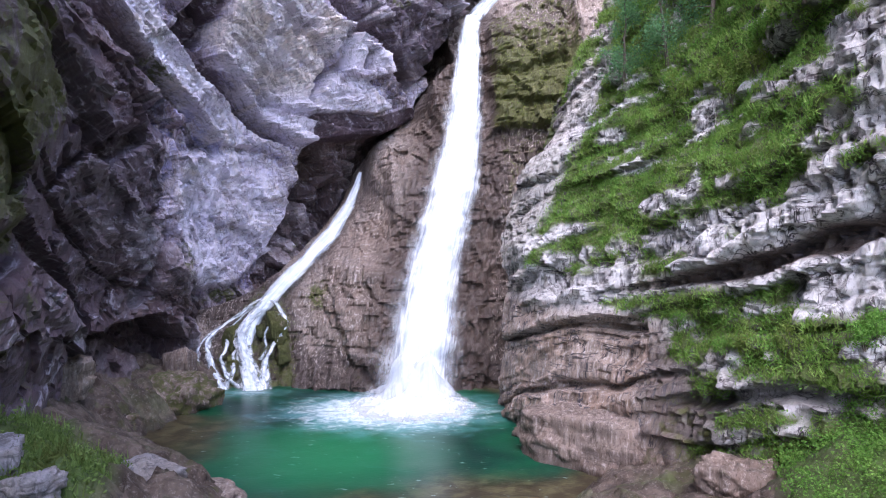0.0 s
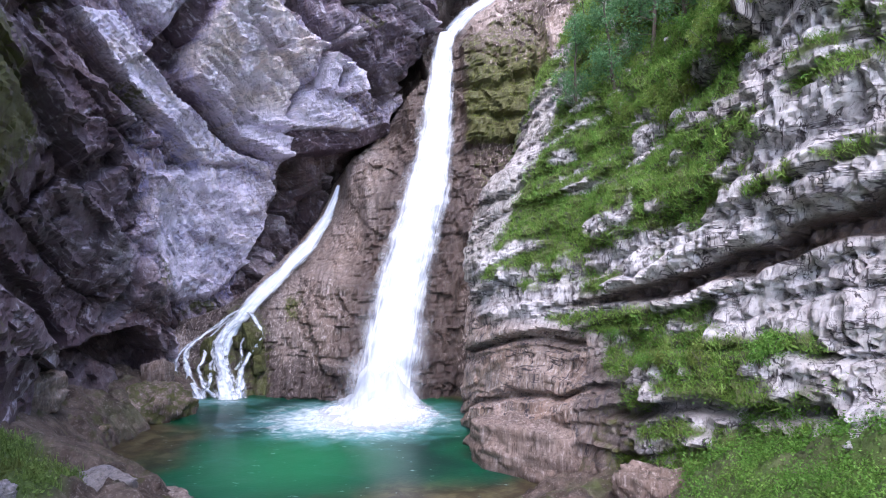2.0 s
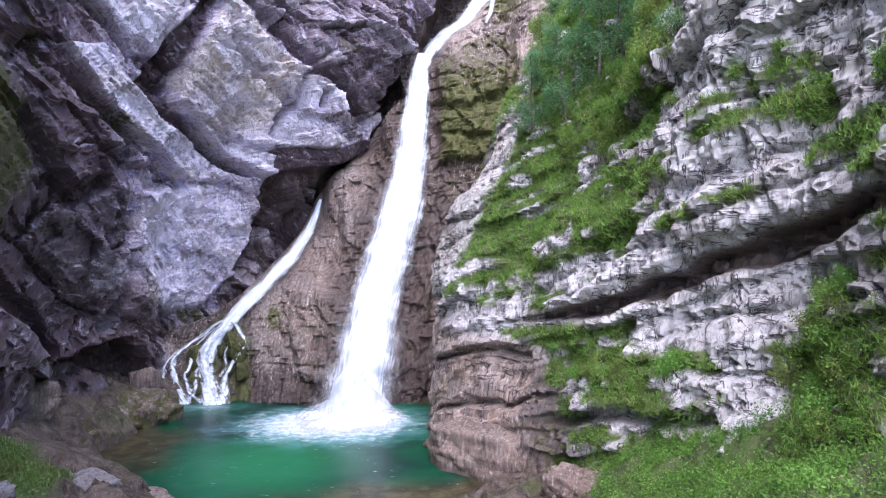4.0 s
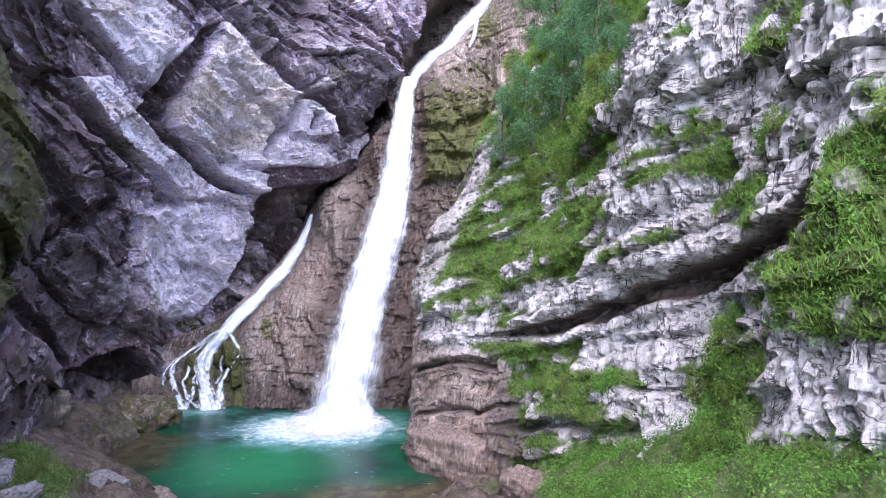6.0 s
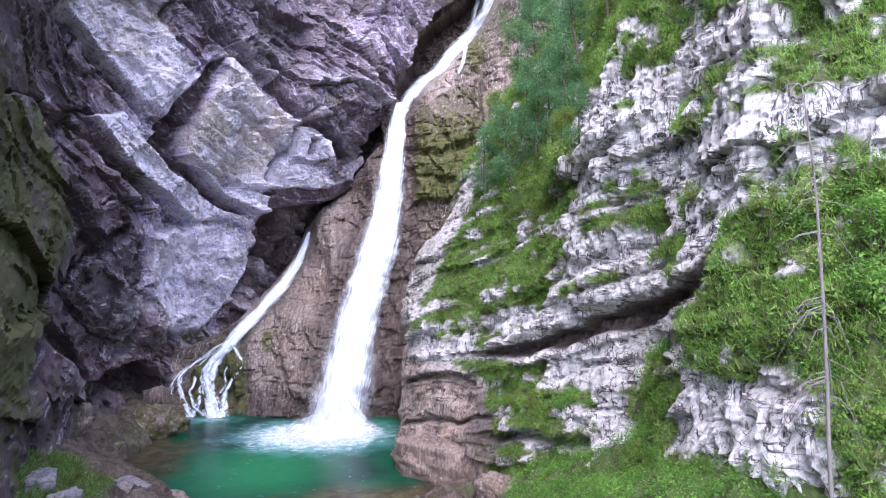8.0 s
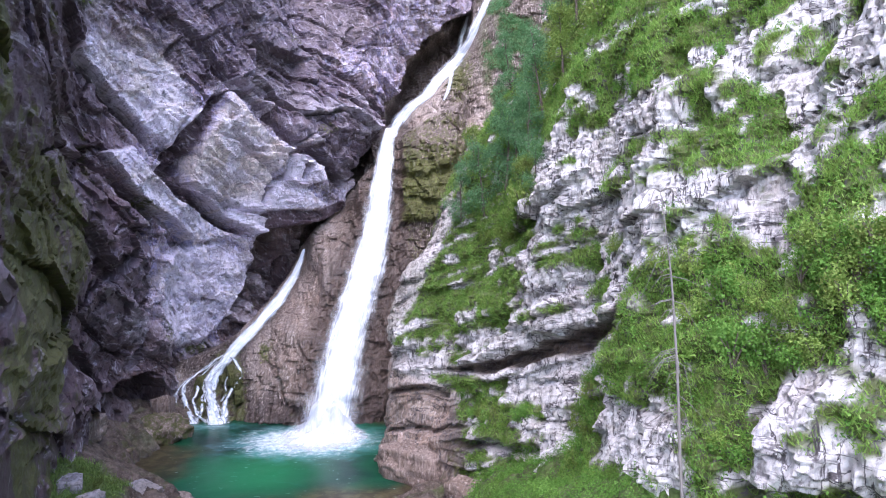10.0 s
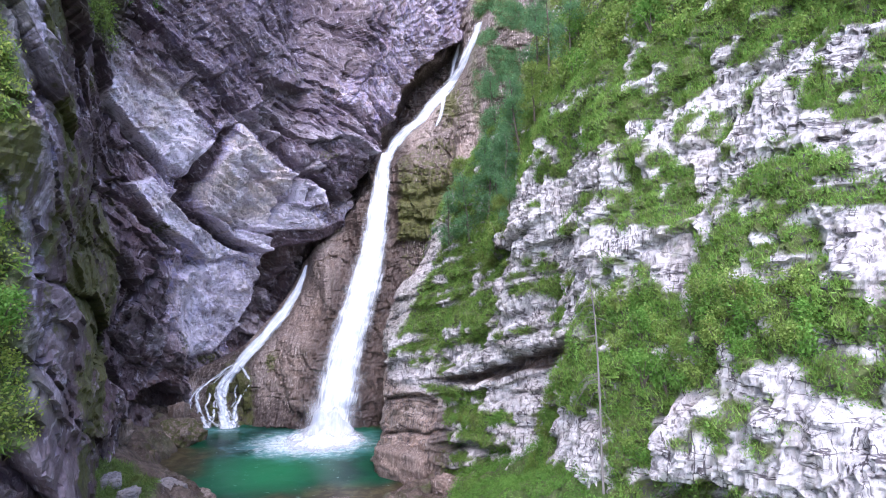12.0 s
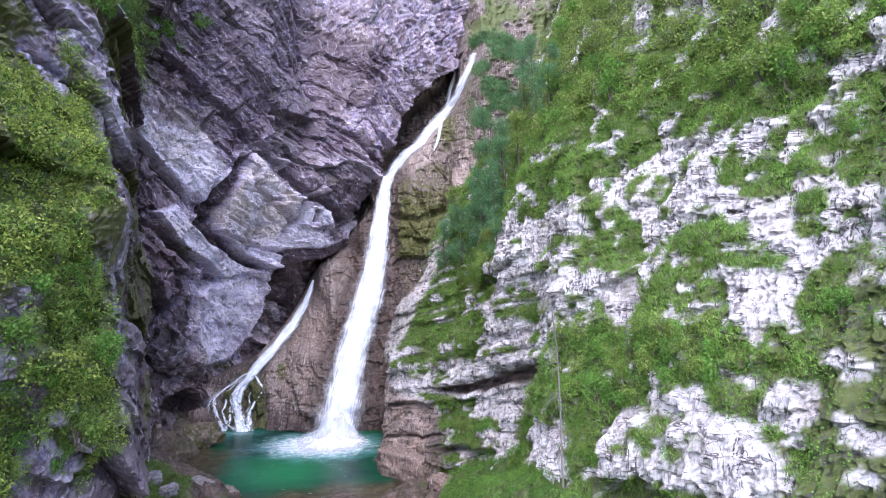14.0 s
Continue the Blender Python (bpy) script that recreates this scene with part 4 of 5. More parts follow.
foam = np.clip(1.25 - np.hypot((xs + 4.0) / 9.4, (ys - 42.6) / 6.2) * 1.0, 0, 1) + .5 * np.clip(1.2 - np.hypot((xs + 16.5) / 4.5, (ys - 47.5) / 1.6), 0, 1)
waves = fbm(q * np.array((.6, .8, 1)), 3, 68) * .02 + .10 * np.clip(foam, 0, 1) * fbm(q * 1.2, 3, 69)
tagged(sheet("pool_water", np.stack((xs, ys, waves), 1).reshape(*X.shape, 3), M_POOL, {"deep": deep, "foam": foam, "bright": np.clip(patch(xs, ys, -6.5, 33.5, 6.5, 6) * .9, 0, 1)}),
       "clear emerald green pool water with drifting foam", "water", kind="structure")


# ---- building helpers for things ----
def thing(name, label, category, at=(0, 0, 0), group="", kind=""):
    ob = new(name)
    ob.empty_display_size = .3
    ob.matrix_world = pose(*at)
    return tagged(ob, label, category, group, kind)


def under(ob, parent, label=""):
    ob.parent = parent
    return tagged(ob, label)


def soup(name, tris, mat, smooth=False):
    """A mesh from loose faces: (n, k, 3)."""
    tris = np.asarray(tris, np.float32)
    n, k = tris.shape[:2]
    me = bpy.data.meshes.new(name)
    me.vertices.add(n * k)
    me.vertices.foreach_set("co", tris.reshape(-1))
    me.loops.add(n * k)
    me.loops.foreach_set("vertex_index", np.arange(n * k, dtype=np.int32))
    me.polygons.add(n)
    me.polygons.foreach_set("loop_start", np.arange(0, n * k, k, dtype=np.int32))
    me.update(calc_edges=True)
    if smooth:
        me.polygons.foreach_set("use_smooth", np.ones(n, bool))
    me.materials.append(mat)
    return new(name, me)


def smooth_line(points, n):
    """n points on a soft curve through the given ones."""
    P = np.array(points, float)
    t = np.linspace(0, len(P) - 1, n)
    i = np.clip(t.astype(int), 0, len(P) - 2)
    f = (t - i)[:, None]
    a, b, c, d = P[np.maximum(i - 1, 0)], P[i], P[i + 1], P[np.minimum(i + 2, len(P) - 1)]
    return .5 * (2 * b + (c - a) * f + (2 * a - 5 * b + 4 * c - d) * f * f + (3 * b - a - 3 * c + d) * f ** 3)


def stream(name, points, widths, mat, bulge=.35, cols=15, rows=0, body=1.0, rip=.25, seed=0):
    """A falling ribbon of water with a rounded front: soft edges, uneven width."""
    rows = rows or 26 * len(points)
    P = smooth_line(points, rows)
    W = smooth_line([(w, 0, 0) for w in widths], rows)[:, 0]
    along = np.concatenate(([0], np.cumsum(np.linalg.norm(np.diff(P, axis=0), axis=1))))
    c = np.linspace(-1, 1, cols)
    A, C = np.meshgrid(along, c, indexing="ij")
    q = np.stack((C.ravel() * 1.2, A.ravel() * .35, A.ravel() * 0), 1)
    wob = (fbm(q * 1.6, 3, 101 + seed) * rip).reshape(A.shape)
    edge = np.stack((fbm(p3(along * .5, along * 0), 3, 102 + seed), fbm(p3(along * .5, along * 0 + 9), 3, 103 + seed)), 1)
    half = W[:, None] * .5 * (1 + .22 * np.where(C < 0, edge[:, :1], edge[:, 1:]))
    x = P[:, None, 0] + C * half
    y = P[:, None, 1] - (1 - C ** 2) * half * bulge * 2 - wob + 0 * C
    z = P[:, None, 2] + .2 * wob
    solid = body * (1 - np.abs(C) ** 1.35)
    return sheet(name, np.stack((x, y, z), -1), mat, {"across": C * half, "along": A, "body": solid})


# ---- the main waterfall ----
fall = thing("waterfall", "tall white waterfall leaping from a gully into the pool", "waterfall")
JET = ((3.5, 66.2, 39.6), (2.9, 64.2, 36.5), (2.6, 61.2, 30), (1.4, 56.6, 20), (.1, 53.2, 14), (-1.2, 50, 8), (-2.2, 45.6, 0), (-2.3, 44.6, -.6))
under(stream("main_stream", JET, (2.2, 2.9, 4.0, 5.4, 5.8, 6.1, 6.8, 7.2), M_FALL, .3, 25, 260, 1.0), fall)
under(stream("spray_veil", [(x - .2, y + .5, z) for x, y, z in JET], (2.2, 3.2, 4.6, 6.4, 7.4, 8.4, 10.5, 11), M_VEIL, .15, 17, 200, .75, .3, 5), fall, "thin drifting spray behind the stream")


def on_back(points, off):
    pts = smooth_line([(x, z, 0) for x, z in points], 10 * len(points))
    D, _ = BACK.depth(pts[:, 0], pts[:, 1])
    y = -D
    y = np.convolve(np.pad(y, 4, mode="edge"), np.ones(9) / 9, "valid")
    return [(x, yy - off, z) for (x, z, _), yy in zip(pts, y)]


def widths_on(points, widths):
    return list(np.interp(np.linspace(0, len(widths) - 1, len(points)), range(len(widths)), widths))


UP = on_back(UPPER[1:], .5)
under(stream("upper_stream", UP, widths_on(UP, (1.4, 2.8, 3.3, 3.5, 3.6, 3.6, 3.4, 3.0, 2.4)), M_FALL, .12, 15, 180, .72, .2, 9), fall, "white stream sliding down the gully")
UP2 = on_back(((16.2, 63.3), (15.1, 59.7), (14.3, 55.6), (13.2, 52.4)), .45)
under(stream("side_strand", UP2, widths_on(UP2, (1.1, 1.6, 1.6, 1.2)), M_FALL, .2, 9, 90, .6, .15, 12), fall, "narrow strand beside the upper stream")
UP3 = on_back(((13.2, 51.6), (12.8, 49.5), (12.4, 47), (11.6, 44.7)), .7)
under(stream("side_strand", UP3, widths_on(UP3, (.8, 1.1, 1.1, .7)), M_FALL, .2, 9, 90, .6, .15, 15), fall, "narrow strand beside the upper stream")


def splash(name, cx, cy, rx, ry, high, mat, seed, body=1.25):
    """A heap of foam, torn at its rim."""
    r, a = np.meshgrid(np.linspace(0, 1, 26), np.linspace(0, 2 * math.pi, 72), indexing="ij")
    q = np.stack((np.cos(a).ravel() * r.ravel() * 3, np.sin(a).ravel() * r.ravel() * 3, r.ravel() * 0), 1)
    n = fbm(q * 1.3, 4, seed).reshape(r.shape)
    reach = 1 + .18 * n
    x, y = cx + rx * r * reach * np.cos(a), cy + ry * r * reach * np.sin(a)
    z = .06 + high * (1 - r) ** 1.6 * (1 + .5 * n)
    return sheet(name, np.stack((x, y, z), -1), mat, {"across": x - cx, "along": (y - cy) * 3, "body": body * (1 - r ** 1.5)})


under(splash("plunge_foam", -2.4, 43.4, 5.6, 4.6, 1.3, M_FALL, 111), fall, "boiling white foam where the water lands")
under(splash("foam_skirt", -2.6, 42.6, 7.6, 5.6, .35, M_VEIL, 117, .8), fall, "thin foam drifting outward over the pool")
under(splash("plunge_spray", -2.2, 44.6, 5.0, 3.0, 4.2, M_VEIL, 113), fall, "cloud of spray over the foam")

# ---- the side cascade: one chute that splits into strands over a mossy mound ----
side = thing("side_cascade", "narrow side cascade fanning into strands over mossy rock", "waterfall")
STRANDS = (
    (CHUTE + ((-17.1, 6.2), (-17.8, 4.8), (-17.9, 3.4)), (.5, 1.7, 2.6, 2.8, 2.5, 1.9, 1.6, 1.2), .95),
    (((-16, 7.9), (-17.6, 7.2), (-19.0, 6.1), (-20.6, 5.0), (-21.6, 3.8), (-21.0, 2.6), (-20.4, 1.4), (-19.4, .4), (-19.0, -.3)), (1.1, .9, .9, 1.0, 1.0, 1.0, 1.2, 1.8, 2.4), .85),
    (((-16.2, 7.8), (-17.0, 6.6), (-18.0, 5.4), (-18.4, 4.2), (-17.9, 3.0), (-17.2, 1.8), (-16.6, .6), (-16.2, -.3)), (1.6, 1.4, 1.5, 1.8, 2.0, 2.3, 3.0, 4.3), .95),
    (((-15.8, 7.4), (-15.2, 6.8), (-14.5, 5.7), (-14.4, 4.9), (-15.0, 4.0), (-15.6, 2.9), (-15.9, 1.6), (-15.4, -.2)), (.9, .8, .8, .8, .8, .8, 1.0, 2.0), .85),
    (((-17.6, 6.8), (-18.8, 5.9), (-19.9, 4.6), (-19.7, 3.4), (-19.9, 2.2), (-19.0, 1.1), (-18, .2), (-17.4, -.3)), (.7, .7, .7, .7, .8, .9, 1.1, 1.4), .72),
    (((-20.6, 5.0), (-21.7, 4.2), (-22.2, 2.9), (-21.7, 1.7), (-21.6, .6), (-21.2, -.3)), (.7, .8, .8, .8, 1.1, 1.5), .72),
    (((-17.0, 7.2), (-17.9, 6.4), (-18.7, 5.0), (-19.2, 4.2), (-18.8, 3.2), (-18.4, 2.0)), (.6, .6, .6, .7, .7, .7), .68),
    (((-14.9, 6.3), (-15.6, 5.6), (-16.2, 4.4), (-16.0, 3.2), (-16.4, 2.2)), (.5, .6, .6, .6, .7), .66),
    (((-18.2, 3.8), (-18.9, 2.6), (-18.5, 1.4), (-18.9, .2), (-18.7, -.3)), (.6, .7, .8, 1.0, 1.3), .7),
)
for number, (line, wide, body) in enumerate(STRANDS):
    pts = on_back(line, .75 if number else .6)
    under(stream("strand", pts, widths_on(pts, [w * (1.06 if number else 1) for w in wide]), M_LACE if number else M_FALL, .25, 11, 22 * len(line), body, .14, 20 + number), side)


# ---- plants ----
rng = np.random.default_rng(7)


def spots(face, s0, s1, z0, z1, count, key="veg", least=.4):
    """Random places on a cliff where it carries plants, with the way the surface looks there."""
    s, z = rng.uniform(s0, s1, count), rng.uniform(z0, z1, count)
    D, attrs = face.depth(s, z)
    keep = rng.random(count) * (1 - least) + least < attrs[key]
    s, z, D = s[keep], z[keep], D[keep]
    above, _ = face.depth(s, z + .35)
    lean = np.clip((D - above) / .35, -1, 3)
    out = np.stack((face.out[0] + 0 * s, face.out[1] + 0 * s, lean), 1)
    return face.place(s, z, D), out / np.linalg.norm(out, axis=1)[:, None]


def blades(P, N, each, long, wide, droop=.25):
    """Grass: each blade one bent triangle."""
    n = len(P) * each
    base = np.repeat(P, each, 0) + rng.normal(0, .13, (n, 3))
    d = np.repeat(N, each, 0) * .55 + np.array((0, 0, .75)) + rng.normal(0, .38, (n, 3))
    d /= np.linalg.norm(d, axis=1)[:, None]
    size = rng.uniform(*long, n)[:, None]
    sidew = np.cross(d, rng.normal(0, 1, (n, 3)))
    sidew /= np.linalg.norm(sidew, axis=1)[:, None] + 1e-6
    w = rng.uniform(*wide, n)[:, None]
    tip = base + d * size + np.array((0, 0, -1)) * size * droop
    return np.stack((base - sidew * w - d * .08, base + sidew * w - d * .08, tip), 1)


def leaves(C, N, size, flat=.6):
    """Leaf quads at the points C, turned about the ways N."""
    n = len(C)
    normal = N * flat + rng.normal(0, .55, (n, 3))
    normal /= np.linalg.norm(normal, axis=1)[:, None] + 1e-6
    a = np.cross(normal, rng.normal(0, 1, (n, 3)))
    a /= np.linalg.norm(a, axis=1)[:, None] + 1e-6
    b = np.cross(normal, a)
    k = rng.uniform(*size, n)[:, None]
    return np.stack((C - a * k, C + b * k * .5, C + a * k, C - b * k * .5), 1)


def clumps(P, N, each, reach, size, lift=.35):
    n = len(P) * each
    r = np.repeat(rng.uniform(.6, 1.2, len(P)), each)[:, None] * reach
    off = rng.normal(0, 1, (n, 3))
    off /= np.linalg.norm(off, axis=1)[:, None]
    off *= r * rng.random((n, 1)) ** .4
    N = np.repeat(N, each, 0)
    C = np.repeat(P, each, 0) + off + N * r * lift
    return leaves(C, off / (r + 1e-6) + np.array((0, 0, .5)), size)


P, N = spots(RIGHT, -4, 56, 1, 42, 92000)
tagged(soup("ledge_grass", blades(P, N, 7, (.18, .46), (.015, .036), .35), M_GRASS), "fresh green grass tufts on the cliff ledges", "grass", kind="stuff")
P, N = spots(RIGHT, 0, 58, 2, 44, 12500, least=.6)
tagged(soup("ledge_herbs", clumps(P, N, 20, .55, (.04, .09)), M_HERB), "leafy green herbs growing over the ledges", "plants", kind="stuff")
P, N = spots(RIGHT, 10, 58, 38, 70, 6000, least=.5)
tagged(soup("upper_undergrowth", clumps(P, N, 18, .9, (.08, .17)), M_SHRUB), "green undergrowth high on the slope", "plants", kind="stuff")
P, N = spots(LEFT, -26, -8, 6, 60, 12000)
tagged(soup("hanging_moss", clumps(P, N, 15, .45, (.055, .12)), M_MOSS), "cushions of yellow green moss on the buttress", "moss", kind="stuff")
P, N = spots(LEFT, -26, -8, 6, 66, 12000)
tagged(soup("buttress_grass", blades(P, N, 8, (.3, .7), (.02, .045), .6), M_GRASS), "long grass hanging from the buttress", "grass", kind="stuff")
P, N = spots(LEFT, -4, 30, 46, 90, 9000, least=.3)
tagged(soup("rim_undergrowth", clumps(P, N, 12, .8, (.1, .21)), M_SHRUB), "undergrowth along the rim of the cliff", "plants", kind="stuff")
P, N = spots(BACK, 14, 32, 40, 68, 7000, least=.4)
tagged(soup("gully_undergrowth", clumps(P, N, 18, .7, (.07, .14)), M_TREE), "dark green undergrowth beside the upper fall", "plants", kind="stuff")
P, N = spots(BACK, -18, 18, 1, 44, 26000, "moss", .35)
tagged(soup("wet_moss", clumps(P, N, 5, .22, (.03, .07), .1), M_MOSS), "olive moss on the wet rock", "moss", kind="stuff")


def ground_spots(x0, x1, y0, y1, count, least=.45):
    x, y = rng.uniform(x0, x1, count), rng.uniform(y0, y1, count)
    g = bank_green(x, y)
    keep = (rng.random(count) * (1 - least) + least < g)
    x, y = x[keep], y[keep]
    P = np.stack((x, y, ground_at(x, y)), 1)
    P = P[P[:, 2] > .35]
    return P, np.tile((0, 0, 1.0), (len(P), 1))


P, N = ground_spots(9, 26, -4, 27, 9500, .3)
tagged(soup("bank_herbs", clumps(P, N, 30, .5, (.032, .076), .5), M_HERB), "dense low leafy plants on the bank", "plants", kind="stuff")
P, N = ground_spots(-20, -8, 8, 27, 3500)
tagged(soup("bank_grass", np.concatenate((blades(P, N, 14, (.2, .5), (.018, .04)),)), M_BANK), "tall grass on the bank", "grass", kind="stuff")
P, N = ground_spots(-20, -8, 8, 27, 1500)
tagged(soup("bank_weeds", clumps(P, N, 16, .4, (.05, .1), .4), M_BANK), "leafy weeds among the grass", "plants", kind="stuff")


def tube(bm, points, radii, sides=7):
    """A tapered round branch along a line of points."""
    rings = []
    for i, (p, r) in enumerate(zip(points, radii)):
        p = Vector(p)
        d = (Vector(points[min(i + 1, len(points) - 1)]) - Vector(points[max(i - 1, 0)])).normalized()
        a = d.orthogonal().normalized()
        b = d.cross(a)
        rings.append([bm.verts.new(p + (a * math.cos(t) + b * math.sin(t)) * r) for t in [2 * math.pi * k / sides for k in range(sides)]])
    for lo, hi in zip(rings[:-1], rings[1:]):
        for k in range(sides):
            bm.faces.new((lo[k], lo[(k + 1) % sides], hi[(k + 1) % sides], hi[k]))
    bm.faces.new(rings[-1])


def part(name, bm, mat, parent=None, label=""):
    me = bpy.data.meshes.new(name)
    bm.normal_update()
    for f in bm.faces:
        f.smooth = True
    bm.to_mesh(me)
    bm.free()
    me.materials.append(mat)
    ob = new(name, me)
    if parent is not None:
        ob.parent = parent
    return tagged(ob, label)


def shrub(seed, mat, label, group):
    """A bush: a few stems from one foot, each with clumps of leaves."""
    r = random.Random(seed)
    bush = thing("shrub", label, "shrub", group=group)
    tips = []
    for k in range(6):
        a, h = r.uniform(0, 6.28), r.uniform(.7, 1.25)
        reach = r.uniform(.25, .8)
        line = [(0, 0, -.25), (math.cos(a) * reach * .4, math.sin(a) * reach * .4, h * .5), (math.cos(a) * reach, math.sin(a) * reach, h)]
        bm = bmesh.new()
        tube(bm, line, (.04, .028, .01), 5)
        part("stem", bm, M_BARK, bush)
        tips += [line[2], tuple((u + v) / 2 for u, v in zip(line[1], line[2])), (line[1][0] * 1.7, line[1][1] * 1.7, line[1][2] * .8)]
    P = np.array(tips) + rng.normal(0, .12, (len(tips), 3))
    q = clumps(P, np.tile((0, 0, 1.0), (len(P), 1)), 54, .42, (.043, .091), .1)
    under(soup("foliage", q, mat), bush)
    return bush


def tree(seed, mat, height, label, group, slim=.22):
    """A slender leafy tree: bent trunk, limbs, ragged crown."""
    r = random.Random(seed)
    t = thing("tree", label, "tree", group=group)
    bm, tips = bmesh.new(), []
    n = 9
    bend = [(r.uniform(-.02, .02) * i * height / 9, r.uniform(-.02, .02) * i * height / 9) for i in range(n)]
    line = [(bend[i][0], bend[i][1], -.4 + (height + .4) * i / (n - 1)) for i in range(n)]
    tube(bm, line, [.13 * (1 - i / n) + .015 for i in range(n)], 8)
    trunk = part("trunk", bm, M_BARK, t)
    for k in range(22):
        f = r.uniform(.08, .97)
        i = f * (n - 1)
        b = [np.interp(i, range(n), [p[c] for p in line]) for c in range(3)]
        a, reach = r.uniform(0, 6.28), height * slim * (1.2 - f) * r.uniform(.6, 1.2) + .3
        e = (b[0] + math.cos(a) * reach, b[1] + math.sin(a) * reach, b[2] + reach * r.uniform(.1, .6))
        m = tuple((u + v) / 2 + (0, 0, .12)[c] for c, (u, v) in enumerate(zip(b, e)))
        bm = bmesh.new()
        tube(bm, [b, m, e], (.035, .022, .008), 5)
        part("limb", bm, M_BARK, trunk)
        tips += [e, m, tuple((u + v) / 2 for u, v in zip(m, e))]
    P = np.array(tips) + rng.normal(0, .15, (len(tips), 3))
    under(soup("crown", clumps(P, np.tile((0, 0, 1.0), (len(P), 1)), 72, .78, (.052, .11), 0), mat), t)
    return t


def on_face(face, s, z):
    D, _ = face.depth(np.array([s]), np.array([z]))
    return face.place(np.array([s]), np.array([z]), D)[0]


SHRUBS = [shrub(k, (M_SHRUB, M_HERB, M_SHRUB, M_HERB)[k], ("bright green leafy shrub rooted in the cliff", "fresh green shrub on a rock ledge", "yellowish green shrub rooted in the cliff",
                "deep green shrub on the slope")[k], "shrubs on the cliffs") for k in range(4)]
TREES = [tree(20 + k, (M_TREE, M_SHRUB, M_TREE)[k], (7.5, 6.5, 9.0)[k], ("dark green slender tree growing from the ledge", "light green young tree on the slope", "tall thin dark green tree on the ledge")[k],
              "trees on the cliff") for k in range(3)]
used = set()


def plant(kinds, face, s, z, size):
    src = kinds[rng.integers(len(kinds))]
    p = on_face(face, s, z)
    m = pose(*p, rng.uniform(-8, 8), rng.uniform(-8, 8), rng.uniform(0, 360)) @ Matrix.Scale(size, 4)
    if src not in used:
        used.add(src)
        src.matrix_basis = m
    else:
        ob = copy_thing(src, Matrix())
        ob.matrix_basis = m


# stretches of the cliffs that carry shrubs: along from, to, height from, to, how many, size from, to
for s0, s1, z0, z1, count, lo, hi in ((40, 46, 16.3, 20.2, 27, .7, 1.2), (45.5, 50.6, 18.4, 21.4, 22, .7, 1.2), (29, 33, 7, 10, 6, .6, 1.0), (54, 62, 21, 34, 12, .6, 1.2), (46, 60, 34, 46, 22, .8, 1.5), (3, 22, 20, 36, 34, .8, 1.5),
                                      (10, 56, 35, 56, 44, 1.0, 2.0), (13, 24, 7, 8.8, 9, .5, .9), (22, 40, 18, 34, 12, .5, 1.0), (29.5, 32.5, 10, 15, 6, .7, 1.0)):
    for _ in range(count):
        plant(SHRUBS, RIGHT, rng.uniform(s0, s1), rng.uniform(z0, z1), rng.uniform(lo, hi))
for s0, s1, z0, z1, count, lo, hi in ((-26, -18, 11, 25, 40, .7, 1.2), (-22, -14, 36, 60, 16, .7, 1.3), (-8, 12, 52, 66, 14, 1.0, 2.0)):
    for _ in range(count):
        plant(SHRUBS, LEFT, rng.uniform(s0, s1), rng.uniform(z0, z1), rng.uniform(lo, hi))
for s, z, size in ((18, 22.6, .6), (20, 24, .7), (22.5, 25.5, .6), (6, 24, .9), (9, 25, 1.0), (12, 26.5, 1.1), (15, 27, 1.0), (18, 27.5, .9), (8, 30, 1.0), (12, 31, 1.0), (4, 29, .9), (17, 33, 1.0), (22, 35, .9), (10, 36, 1.0), (26, 40, .8), (33, 44, .9),
                   (19, 42, 1.0), (40, 46, .8), (14, 44, 1.0), (3, 40, 1.0), (46, 40, .7)):
    plant(TREES, RIGHT, s, z, size)
for s, z, size in ((42.6, 12.2, .8), (43.4, 12.6, .9), (44, 12.2, .8), (43, 13.4, .7)):
    plant(SHRUBS, RIGHT, s, z, size)
for s, z, size in ((1, 54, 1.6), (2.5, 55.5, 1.7), (4.5, 55, 1.8), (6, 53, 1.5), (7.5, 55.5, 1.8), (9.5, 56, 1.7), (11.5, 54.5, 1.5), (3.5, 52.5, 1.4), (13.5, 58, 1.7),
                   (-21.5, 24, 1.0), (-20, 22, 1.1), (-21.5, 20, 1.2), (-19.4, 19.4, 1.1), (-21, 17.4, 1.2), (-18.4, 20.8, .9), (-22.5, 22, 1.1), (-19.5, 16.5, 1.1), (-22.5, 18.5, 1.2), (-20.2, 26, .9)):
    plant(SHRUBS, LEFT, s, z, size)
for s, z, size in ((-10, 46, .8), (-8, 52, .9), (-15, 50, .7), (-3, 58, .9), (4, 62, 1.0)):
    plant(TREES, LEFT, s, z, size)

# ---- the dead tree ----
snag = thing("dead_tree", "bleached dead tree with thin drooping twigs", "dead tree", (19.75, 1.8, 12.8))
bm = bmesh.new()
rr = random.Random(4)
spine = [(.1, 0, -1.6), (0, 0, .2), (-.05, 0, 2), (-.1, .05, 3.8), (-.2, .06, 5.5), (-.32, .05, 7.2), (-.5, 0, 8.6), (-.66, 0, 9.8), (-.8, 0, 10.7)]
tube(bm, spine, (.066, .062, .056, .052, .046, .04, .032, .024, .016), 9)
bole = part("trunk", bm, M_DEAD, snag)
